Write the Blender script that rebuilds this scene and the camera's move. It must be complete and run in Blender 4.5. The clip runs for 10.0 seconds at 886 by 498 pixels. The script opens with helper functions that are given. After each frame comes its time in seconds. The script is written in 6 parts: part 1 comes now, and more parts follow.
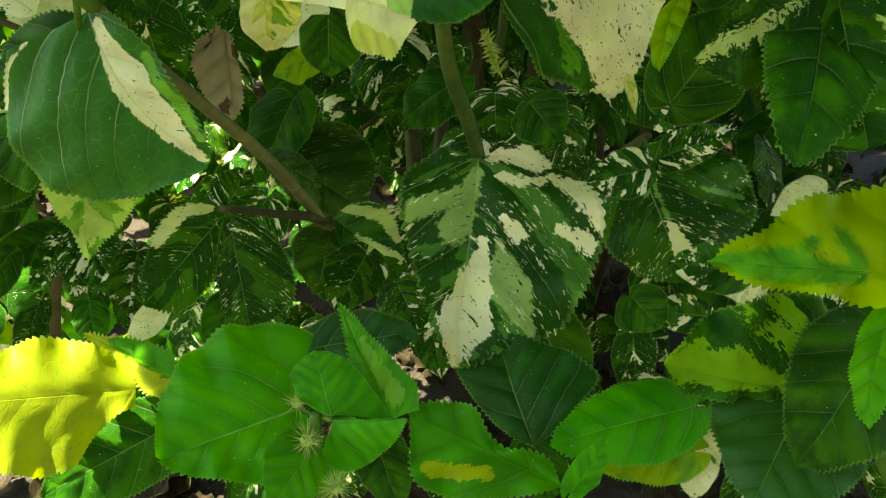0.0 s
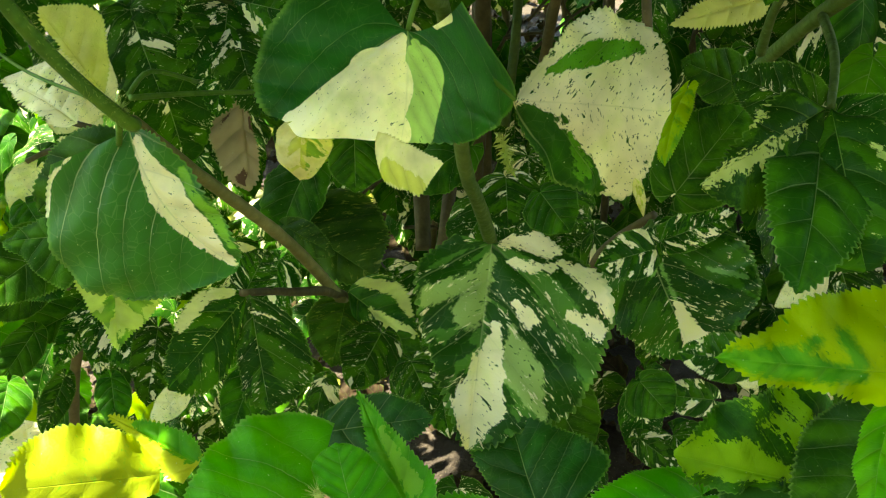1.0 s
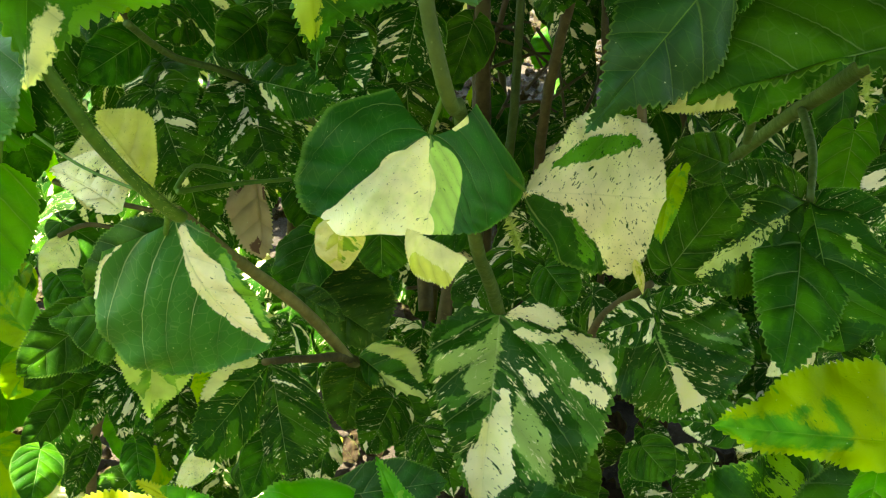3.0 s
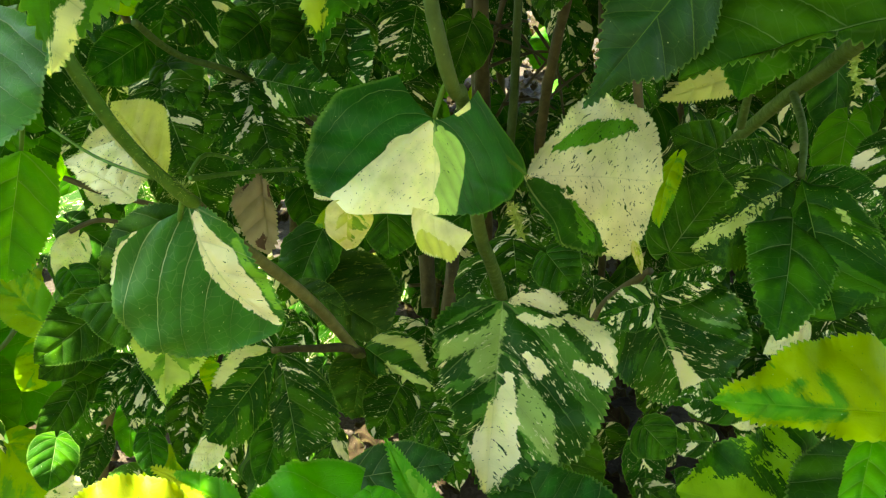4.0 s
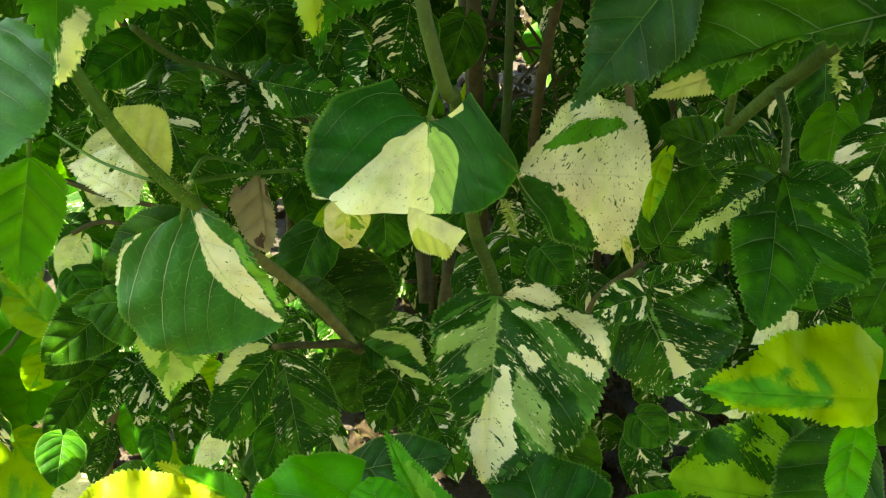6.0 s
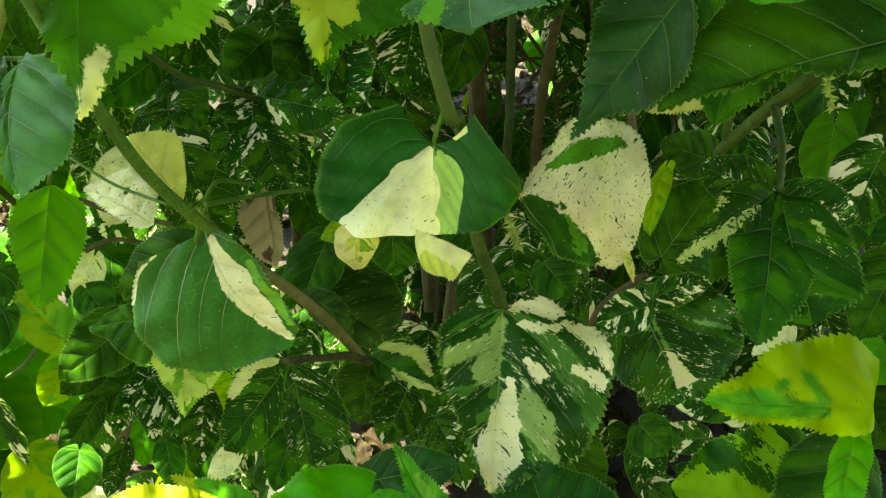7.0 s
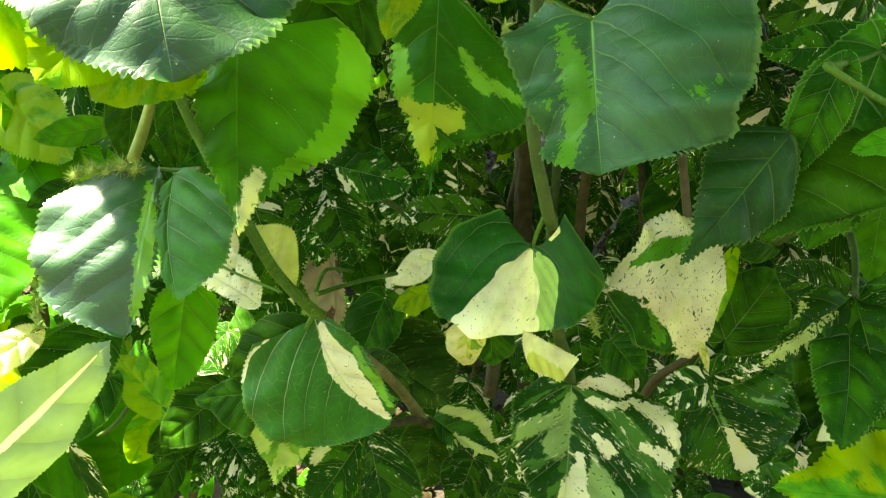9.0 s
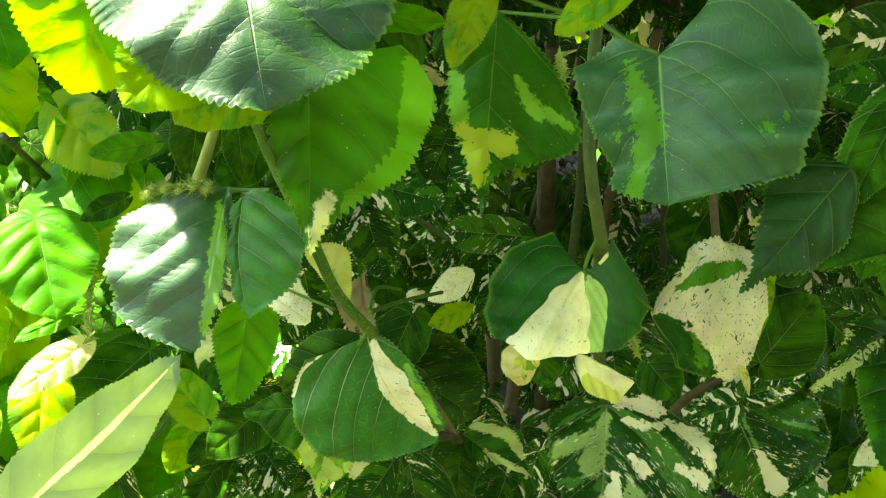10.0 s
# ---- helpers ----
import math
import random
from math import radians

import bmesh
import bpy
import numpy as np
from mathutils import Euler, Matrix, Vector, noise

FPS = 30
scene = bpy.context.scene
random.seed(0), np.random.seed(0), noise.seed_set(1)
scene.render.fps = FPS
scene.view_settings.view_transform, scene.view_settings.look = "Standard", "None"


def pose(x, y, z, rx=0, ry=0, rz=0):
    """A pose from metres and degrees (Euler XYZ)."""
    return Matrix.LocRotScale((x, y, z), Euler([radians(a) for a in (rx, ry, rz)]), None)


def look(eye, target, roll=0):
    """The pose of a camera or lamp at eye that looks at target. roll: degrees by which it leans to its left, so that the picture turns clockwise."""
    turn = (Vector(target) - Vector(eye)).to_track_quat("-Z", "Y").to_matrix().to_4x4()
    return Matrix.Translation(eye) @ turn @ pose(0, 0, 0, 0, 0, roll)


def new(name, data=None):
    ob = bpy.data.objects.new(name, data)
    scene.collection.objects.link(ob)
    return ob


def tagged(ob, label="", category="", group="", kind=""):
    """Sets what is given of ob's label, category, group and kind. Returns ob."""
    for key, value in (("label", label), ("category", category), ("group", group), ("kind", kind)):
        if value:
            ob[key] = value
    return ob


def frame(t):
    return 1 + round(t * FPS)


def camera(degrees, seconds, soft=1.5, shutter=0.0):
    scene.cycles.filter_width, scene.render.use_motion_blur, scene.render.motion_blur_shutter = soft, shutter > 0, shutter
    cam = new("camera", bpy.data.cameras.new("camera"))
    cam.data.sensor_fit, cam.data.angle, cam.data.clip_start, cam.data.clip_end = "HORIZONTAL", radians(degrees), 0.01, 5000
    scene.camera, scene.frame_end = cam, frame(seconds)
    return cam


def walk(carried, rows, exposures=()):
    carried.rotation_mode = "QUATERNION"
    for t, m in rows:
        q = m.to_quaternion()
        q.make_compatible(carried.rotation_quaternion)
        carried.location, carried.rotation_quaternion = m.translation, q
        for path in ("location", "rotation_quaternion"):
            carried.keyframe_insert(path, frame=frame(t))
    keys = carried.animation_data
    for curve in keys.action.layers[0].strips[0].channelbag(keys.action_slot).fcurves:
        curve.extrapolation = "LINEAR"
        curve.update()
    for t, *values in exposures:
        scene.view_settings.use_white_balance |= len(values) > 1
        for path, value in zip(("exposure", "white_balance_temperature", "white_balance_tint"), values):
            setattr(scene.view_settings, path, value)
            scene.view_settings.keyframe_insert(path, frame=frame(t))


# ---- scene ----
cam = camera(57.2, 10.0, soft=1.2)
METRES, EYE, TILT, LEAN, TURN = 0.24, 1.05, -35.0, 0.0, 0.0
ROWS = [
    (0.0, 0.0, 0.0, 0.0, 0.0, 0.0, 0.0),
    (0.5, -0.0136, -0.0293, 0.0933, 0.08, 1.51, -0.05),
    (1.0, -0.0298, -0.0764, 0.1226, 0.21, 2.68, -0.07),
    (1.5, -0.0364, -0.1375, 0.1744, 0.01, 4.21, -0.16),
    (2.0, -0.0459, -0.1786, 0.179, -0.08, 5.15, -0.19),
    (2.5, -0.0641, -0.2096, 0.1864, -0.15, 5.84, -0.17),
    (4.0, -0.0851, -0.2781, 0.1174, 0.0, 6.63, 0.94),
    (4.5, -0.0882, -0.3039, 0.0914, -0.01, 6.42, 1.05),
    (5.0, -0.076, -0.2978, 0.095, -0.23, 6.27, 1.2),
    (6.5, -0.0855, -0.3615, 0.1273, 0.01, 6.31, 2.05),
    (7.0, -0.0863, -0.3894, 0.1407, 0.21, 6.63, 2.31),
    (7.5, -0.1302, -0.3925, 0.2022, 0.67, 7.33, 2.2),
    (8.0, -0.158, -0.4159, 0.2326, 0.86, 7.78, 1.98),
    (8.5, -0.2214, -0.4986, 0.2321, 1.06, 8.84, 0.95),
    (9.0, -0.2649, -0.5482, 0.2596, 1.27, 9.18, 0.7),
    (9.5, -0.3227, -0.5827, 0.2608, 1.45, 9.69, 0.34),
    (10.0, -0.374, -0.6007, 0.2717, 1.54, 10.09, -0.43),
]
walk(cam, [(t, pose(0, 0, EYE, TILT, LEAN, TURN) @ pose(METRES * x, METRES * y, METRES * z, 90 + pitch, roll, yaw)) for t, x, y, z, yaw, pitch, roll in ROWS],
     exposures=[(0.0, 3.20, 7700, -3), (0.5, 3.30, 7700, -3), (1.0, 3.50, 7700, -3), (2.5, 3.68, 7700, -3), (5.0, 3.58, 7700, -3), (6.5, 3.58, 7700, -3), (7.5, 3.46, 7700, -3), (8.5, 3.43, 7700, -3), (9.0, 3.75, 7700, -3), (10.0, 3.70, 7700, -3)])

# ---- light: a high sun from the back on the left, open sky behind the viewer ----
SUN_FROM = Vector((-0.6, 0.3, 1.0)).normalized()
world = bpy.data.worlds.new("sky")
scene.world = world
world.use_nodes = True
wn, wl = world.node_tree.nodes, world.node_tree.links
sky = wn.new("ShaderNodeTexSky")
sky.sky_type, sky.sun_disc = "NISHITA", False
sky.sun_elevation = math.asin(SUN_FROM.z)
sky.sun_rotation = math.atan2(SUN_FROM.x, SUN_FROM.y)
wl.new(sky.outputs[0], wn["Background"].inputs[0])
wn["Background"].inputs[1].default_value = 0.085
sun = new("sun", bpy.data.lights.new("sun", "SUN"))
sun.data.energy, sun.data.angle, sun.data.color = 4.2, radians(0.6), (1.0, 0.95, 0.86)
sun.matrix_world = look(SUN_FROM * 20, (0, 0, 0))

# ---- materials ----


class Nodes:
    """Short hand for wiring one material."""

    def __init__(self, name):
        self.mat = bpy.data.materials.new(name)
        self.mat.use_nodes = True
        self.tree = self.mat.node_tree
        self.tree.nodes.clear()
        self.out = self.tree.nodes.new("ShaderNodeOutputMaterial")

    def put(self, socket, value):
        if isinstance(value, bpy.types.NodeSocket):
            self.tree.links.new(value, socket)
        elif isinstance(value, tuple) and len(value) == 3 and socket.type == "RGBA":
            socket.default_value = (*value, 1)
        else:
            socket.default_value = value

    def node(self, kind, out=0, props=None, **ins):
        n = self.tree.nodes.new("ShaderNode" + kind)
        for k, v in (props or {}).items():
            setattr(n, k, v)
        for k, v in ins.items():
            key = int(k[1:]) if k[0] == "i" and k[1:].isdigit() else k.replace("_", " ")
            self.put(n.inputs[key], v)
        return n.outputs[out]

    def math(self, op, a, b=0.0, c=0.0):
        return self.node("Math", props={"operation": op}, i0=a, i1=b, i2=c)

    def add(self, a, b):
        return self.math("ADD", a, b)

    def mul(self, a, b):
        return self.math("MULTIPLY", a, b)

    def sub(self, a, b):
        return self.math("SUBTRACT", a, b)

    def step(self, x, lo, hi):
        return self.node("MapRange", props={"interpolation_type": "SMOOTHSTEP"}, Value=x, From_Min=lo, From_Max=hi)

    def mix(self, f, a, b):
        n = self.tree.nodes.new("ShaderNodeMix")
        n.data_type = "RGBA"
        self.put(n.inputs[0], f)
        self.put(n.inputs[6], a)
        self.put(n.inputs[7], b)
        return n.outputs[2]

    def xyz(self, x, y, z):
        return self.node("CombineXYZ", X=x, Y=y, Z=z)

    def noise(self, vec, scale, detail=3.0, rough=0.55, out=0):
        return self.node("TexNoise", out=out, Vector=vec, Scale=scale, Detail=detail, Roughness=rough)


DARK, MID, LIME, CREAM = (0.0115, 0.054, 0.003), (0.038, 0.13, 0.004), (0.30, 0.42, 0.007), (0.84, 0.81, 0.50)


def leaf_material(name, base=DARK, mid=MID, pale=CREAM, cream=0.0, midgreen=0.25, flecks=0.0, holes=0.0, zones=(), seed=0.0,
                  freq=4.0, vein=0.4, through_light=0.36, gloss=0.42, spread=0.0, shine=0.10, rag_amount=1.0, lit=0.0, ior=1.4, blend=0.14, border=0.008,
                  marks=(), mark_rag=1.0, second=None):
    """Variegated blade: dark green, mid green and pale sectors that run along the side veins, flecks, veins and quilting.
    cream / midgreen: the share of the blade in that colour; zones: (s, u, rs, ru, strength) push pale (+) or green (-) there;
    marks: (x, y, x, y, width, width, tint) tapered patches across the blade, tint 1 pale, 2 second green, 3 dark green over all, 4 second green over all."""
    m = Nodes(name)
    uv = m.node("UVMap", props={"uv_map": "UVMap"})
    sep = m.tree.nodes.new("ShaderNodeSeparateXYZ")
    m.put(sep.inputs[0], uv)
    u = m.math("MULTIPLY_ADD", sep.outputs[0], 2.0, -1.0)
    s = sep.outputs[1]
    au = m.math("ABSOLUTE", u)
    side = m.math("SIGN", u)
    rnd = m.node("ObjectInfo", out=5)
    off = m.math("MULTIPLY_ADD", rnd, 60.0 * spread, seed * 7.31)
    bow = m.math("POWER", au, 1.25)
    q = m.sub(s, m.mul(bow, m.math("MULTIPLY_ADD", s, -0.34, 0.5)))
    plan = m.node("UVMap", props={"uv_map": "Flat"})
    flat = m.node("VectorMath", props={"operation": "ADD"}, i0=plan, i1=m.xyz(off, m.mul(off, 0.7), 0.0))
    xy = m.tree.nodes.new("ShaderNodeSeparateXYZ")
    m.put(xy.inputs[0], plan)
    ax = m.math("ABSOLUTE", xy.outputs[0])
    # side veins: a fan out of the base, then pairs along the midrib, all curving to the tip
    sag = m.mul(m.mul(ax, ax), 0.62)
    reach = m.add(m.mul(ax, 0.72), sag)
    lat = m.sub(xy.outputs[1], reach)
    far = m.math("SQRT", m.add(m.mul(ax, ax), m.mul(xy.outputs[1], xy.outputs[1])))
    fan = m.mul(m.sub(m.math("ARCTAN2", m.add(ax, 1e-6), m.sub(xy.outputs[1], sag)), math.atan(1 / 0.72)), m.math("MULTIPLY_ADD", far, -0.204, -0.255))
    up = m.math("GREATER_THAN", lat, 0.0)
    vq = m.add(m.mul(lat, up), m.mul(fan, m.sub(1.0, up)))
    vq = m.math("MULTIPLY_ADD", m.math("GREATER_THAN", xy.outputs[0], 0.0), 0.035, vq)
    vq = m.math("MULTIPLY_ADD", m.sub(m.noise(flat, 5.0, 2.0), 0.5), 0.035, vq)
    # wobble that roughens every border
    rag = m.noise(flat, 26.0, 3.0, 0.7)
    comb = m.noise(m.xyz(m.math("MULTIPLY_ADD", vq, 26.0, off), m.mul(au, 5.0), m.math("MULTIPLY_ADD", side, 9.0, off)), 1.0, 3.0, 0.65)
    ragc = m.mul(m.sub(m.add(m.mul(rag, 0.4), m.mul(comb, 0.6)), 0.5), rag_amount)
    # sectors along the veins
    band = m.noise(m.xyz(m.mul(vq, freq), m.mul(au, 0.9), m.math("MULTIPLY_ADD", side, 3.7, off)), 1.0, 2.0, 0.5)
    band2 = m.noise(m.xyz(m.math("MULTIPLY_ADD", vq, freq * 0.8, 9.0), m.mul(au, 0.7), m.math("MULTIPLY_ADD", side, 5.1, off)), 1.2, 2.0, 0.5)
    field = m.math("MULTIPLY_ADD", ragc, 0.35, band)
    for zs, zu, rs, ru, k in zones:
        a = m.math("DIVIDE", m.sub(q, zs - 0.45 * abs(zu) ** 1.25), rs)
        b = m.math("DIVIDE", m.sub(u, zu), ru)
        d = m.add(m.mul(a, a), m.mul(b, b))
        d = m.math("MULTIPLY_ADD", ragc, 2.2, d)
        field = m.math("MULTIPLY_ADD", m.step(d, 1.06, 0.94), k, field)
    field2 = m.math("MULTIPLY_ADD", ragc, 0.3, band2)
    def patch(x0, y0, x1, y1, w0, w1):
        pa = m.node("VectorMath", props={"operation": "SUBTRACT"}, i0=plan, i1=(x0, y0, 0.0))
        ba = Vector((x1 - x0, y1 - y0, 0.0))
        along = m.node("VectorMath", out=1, props={"operation": "DOT_PRODUCT"}, i0=pa, i1=tuple(ba / max(ba.length_squared, 1e-6)))
        along = m.node("Math", props={"operation": "MULTIPLY", "use_clamp": True}, i0=along, i1=1.0)
        foot = m.node("VectorMath", props={"operation": "MULTIPLY"}, i0=tuple(ba), i1=m.xyz(along, along, 0.0))
        gap = m.node("VectorMath", out=1, props={"operation": "DISTANCE"}, i0=pa, i1=foot)
        return m.math("MULTIPLY_ADD", ragc, 0.16 * mark_rag, m.sub(m.math("MULTIPLY_ADD", along, w1 - w0, w0), gap))

    inside = {}
    for *span, tint in marks:
        d = patch(*span)
        inside[tint] = m.math("MAXIMUM", inside[tint], d) if tint in inside else d
    edge = 0.5 + 0.28 * (0.5 - cream) if cream > 0 else 0.86
    cm = m.step(field, edge - border, edge + border)
    me = 0.5 + 0.28 * (0.5 - midgreen)
    gm = m.step(field2, me - blend, me + blend)
    soft_edge = max(0.004, 0.5 * border)
    if 1 in inside:
        cm = m.math("MAXIMUM", cm, m.step(inside[1], -soft_edge, soft_edge))
    if 3 in inside:
        cm = m.mul(cm, m.step(inside[3], soft_edge, -soft_edge))
    if 4 in inside:
        cm = m.mul(cm, m.step(inside[4], soft_edge, -soft_edge))
        inside[2] = m.math("MAXIMUM", inside[2], inside[4]) if 2 in inside else inside[4]
    mm = m.step(inside[2], -soft_edge - 0.006, soft_edge + 0.006) if 2 in inside else 0.0
    # flecks: pale dots on green, green dots on pale, drawn out along the veins
    fle = m.node("TexNoise", Vector=m.xyz(m.math("MULTIPLY_ADD", vq, 40.0, off), m.mul(far, 14.0), m.add(side, off)), Scale=1.0, Detail=4.0, Roughness=0.72)
    fle = m.math("MULTIPLY_ADD", m.sub(m.noise(flat, 3.2, 2.0), 0.5), 0.3, fle)
    fl = m.step(fle, 0.78 - flecks * 0.17, 0.795 - flecks * 0.17) if flecks else 0.0
    hole_n = m.noise(m.xyz(m.math("MULTIPLY_ADD", vq, 60.0, 31.0), m.mul(far, 44.0), m.add(side, off)), 1.0, 2.0)
    ho = m.step(hole_n, 0.75 - holes * 0.09, 0.765 - holes * 0.09) if holes else 0.0
    if holes:
        big_n = m.noise(m.xyz(m.math("MULTIPLY_ADD", vq, 30.0, 57.0), m.mul(far, 13.0), m.add(side, off)), 1.0, 3.0, 0.6)
        ho = m.math("MAXIMUM", ho, m.step(big_n, 0.725 - holes * 0.085, 0.735 - holes * 0.085))
    grain = m.noise(flat, 4.0, 5.0, 0.55)
    green = m.mix(m.mul(gm, 0.85), base, mid)
    green = m.mix(m.mul(m.step(grain, 0.35, 0.75), 0.14), green, mid)
    green = m.mix(m.mul(mm, m.sub(1.0, ho)) if 2 in inside else 0.0, green, second or mid)
    tinged = m.mix(m.mul(m.step(m.noise(flat, 3.5, 4.0, 0.6), 0.42, 0.72), 0.55), pale, (0.8 * pale[0], 0.92 * pale[1], 0.5 * pale[2]))
    col = m.mix(m.mul(cm, m.sub(1.0, ho)), green, tinged)
    col = m.mix(m.mul(fl, m.sub(1.0, cm)), col, tuple(0.75 * c for c in pale))
    # veins: a midrib and side veins that fan out of the base
    taper = m.step(s, 1.05, 0.0)
    line = m.math("PINGPONG", m.math("DIVIDE", vq, 0.22), 0.5)
    thin = m.math("DIVIDE", 0.015, m.add(far, 0.10))
    vn = m.mul(m.step(line, thin, m.mul(thin, 0.2)), m.mul(m.step(s, 0.98, 0.6), m.math("MULTIPLY_ADD", m.step(m.noise(flat, 3.0, 3.0), 0.3, 0.7), 0.8, 0.2)))
    rib = m.step(au, m.math("MULTIPLY_ADD", taper, 0.016, 0.008), 0.0)
    branchlet = m.node("TexVoronoi", props={"feature": "DISTANCE_TO_EDGE"}, Vector=m.xyz(m.mul(vq, 9.0), m.mul(far, 13.0), off), Scale=1.0)
    veins = m.math("MAXIMUM", m.math("MAXIMUM", m.mul(vn, 0.85), m.mul(m.step(branchlet, 0.04, 0.0), 0.10)), rib)
    vcol = m.mix(0.7, pale, (0.16, 0.33, 0.07))
    col = m.mix(m.mul(m.mul(veins, vein), m.math("MULTIPLY_ADD", cm, -0.65, 1.0)), col, vcol)
    # pale toothed rim, dust, and small scars whose pale spots double as painted glints
    col = m.mix(m.mul(m.step(au, 0.955, 0.99), 0.3), col, (0.20, 0.36, 0.06))
    spots = m.node("TexVoronoi", Vector=flat, Scale=21.0, Randomness=1.0)
    few = m.step(m.noise(flat, 14.0, 1.0), 0.52, 0.6)
    col = m.mix(m.mul(m.mul(m.step(spots, 0.095, 0.055), few), 0.75), col, (0.42, 0.50, 0.30))
    dusty = m.mul(m.step(m.noise(flat, 5.0, 6.0, 0.7), 0.52, 0.8), 0.03)
    col = m.mix(dusty, col, (0.30, 0.36, 0.26))
    # bump: quilting between the veins, hair-fine net
    net = m.node("TexVoronoi", props={"feature": "DISTANCE_TO_EDGE"}, Vector=flat, Scale=42.0)
    quilt = m.math("SINE", m.mul(line, math.pi))
    height = m.add(m.mul(m.math("POWER", m.math("MAXIMUM", quilt, 0.0), 0.5), m.math("MULTIPLY_ADD", cm, -0.55, 0.9)), m.add(m.mul(m.step(net, 0.0, 0.12), 0.07), m.mul(m.step(branchlet, 0.0, 0.09), 0.12)))
    height = m.add(height, m.mul(rib, -0.7))
    bump = m.node("Bump", Strength=0.5, Distance=0.0008, Height=height)
    dirt = m.noise(flat, 60.0, 2.0, 0.6)
    rough = m.math("MULTIPLY_ADD", dirt, 0.22, gloss - 0.08)
    hsv = m.node("HueSaturation", Hue=m.math("MULTIPLY_ADD", rnd, 0.016, 0.492), Saturation=1.0, Value=m.mul(m.math("MULTIPLY_ADD", rnd, 0.3, 0.85), m.mul(m.math("MULTIPLY_ADD", m.noise(flat, 2.4, 3.0, 0.6), 0.9, 0.55), m.math("MULTIPLY_ADD", m.mul(quilt, m.math("MULTIPLY_ADD", cm, -0.8, 1.0)), 0.22, 0.86))), Color=col)
    bsdf = m.node("BsdfPrincipled", Base_Color=hsv, Roughness=rough, Normal=bump, IOR=ior, Specular_IOR_Level=shine)
    warm = m.node("Mix", out=2, props={"data_type": "RGBA", "blend_type": "MULTIPLY"}, i0=1.0, i6=hsv, i7=(1.6, 1.6, 0.35))
    warm = m.node("Mix", out=2, props={"data_type": "RGBA", "blend_type": "ADD"}, i0=lit, i6=warm, i7=(0.10, 0.085, 0.004))
    glow = m.node("BsdfTranslucent", Color=warm, Normal=bump)
    m.put(m.out.inputs[0], m.node("MixShader", i0=through_light, i1=bsdf, i2=glow))
    return m.mat


def bark_material(name, low, high, scale=90.0, hair=0.0):
    """Stem skin: streaks along the stem, pores and lenticels."""
    m = Nodes(name)
    co = m.node("TexCoord", out=3)
    n1 = m.noise(co, scale, 5.0, 0.65)
    n2 = m.noise(co, scale * 0.2, 3.0, 0.5)
    dots = m.node("TexVoronoi", Vector=co, Scale=scale * 2.4)
    col = m.mix(m.step(m.add(m.mul(n1, 0.6), m.mul(n2, 0.5)), 0.35, 0.75), low, high)
    col = m.mix(m.mul(m.step(dots, 0.16, 0.08), 0.35), col, tuple(min(1, c * 1.6 + 0.02) for c in high))
    bump = m.node("Bump", Strength=0.6, Distance=0.002, Height=m.add(n1, m.mul(dots, 0.4)))
    m.put(m.out.inputs[0], m.node("BsdfPrincipled", Base_Color=col, Roughness=0.62, Normal=bump, Specular_IOR_Level=0.2))
    return m.mat


def ground_material():
    """Dry brown soil with dust, crumbs and pale grit."""
    m = Nodes("soil")
    co = m.node("TexCoord", out=3)
    big = m.noise(co, 2.2, 4.0, 0.6)
    crumbs = m.noise(co, 70.0, 6.0, 0.7)
    grit = m.node("TexVoronoi", Vector=co, Scale=120.0)
    col = m.mix(m.step(big, 0.35, 0.68), (0.022, 0.015, 0.009), (0.055, 0.038, 0.022))
    col = m.mix(m.mul(m.step(crumbs, 0.4, 0.7), 0.6), col, (0.045, 0.03, 0.018))
    col = m.mix(m.mul(m.step(grit, 0.2, 0.1), 0.3), col, (0.22, 0.18, 0.12))
    bump = m.node("Bump", Strength=0.8, Distance=0.012, Height=m.add(crumbs, m.mul(grit, 0.3)))
    m.put(m.out.inputs[0], m.node("BsdfPrincipled", Base_Color=col, Roughness=0.9, Normal=bump))
    return m.mat


GREEN_STEM = bark_material("green_stem", (0.035, 0.10, 0.006), (0.085, 0.18, 0.014))
OLIVE_STEM = bark_material("olive_stem", (0.032, 0.066, 0.008), (0.072, 0.115, 0.017))
BROWN_STEM = bark_material("brown_stem", (0.040, 0.036, 0.011), (0.098, 0.086, 0.028), 60.0)
WOODY_STEM = bark_material("woody_stem", (0.10, 0.105, 0.026), (0.20, 0.19, 0.058), 70.0)
PALE_STEM = bark_material("pale_stem", (0.18, 0.24, 0.03), (0.30, 0.33, 0.06))
BRISTLE = bark_material("bristles", (0.18, 0.30, 0.03), (0.40, 0.48, 0.11), 300.0)
DEAD = leaf_material("dead_leaf", base=(0.31, 0.245, 0.125), mid=(0.37, 0.30, 0.16), pale=(0.12, 0.07, 0.04), cream=0.04, vein=0.35, through_light=0.2, gloss=0.6, spread=1.0)
LITTER = leaf_material("leaf_litter", base=(0.028, 0.018, 0.010), mid=(0.052, 0.036, 0.018), pale=(0.06, 0.045, 0.02), cream=0.2, vein=0.3, through_light=0.1, gloss=0.7, spread=1.0)

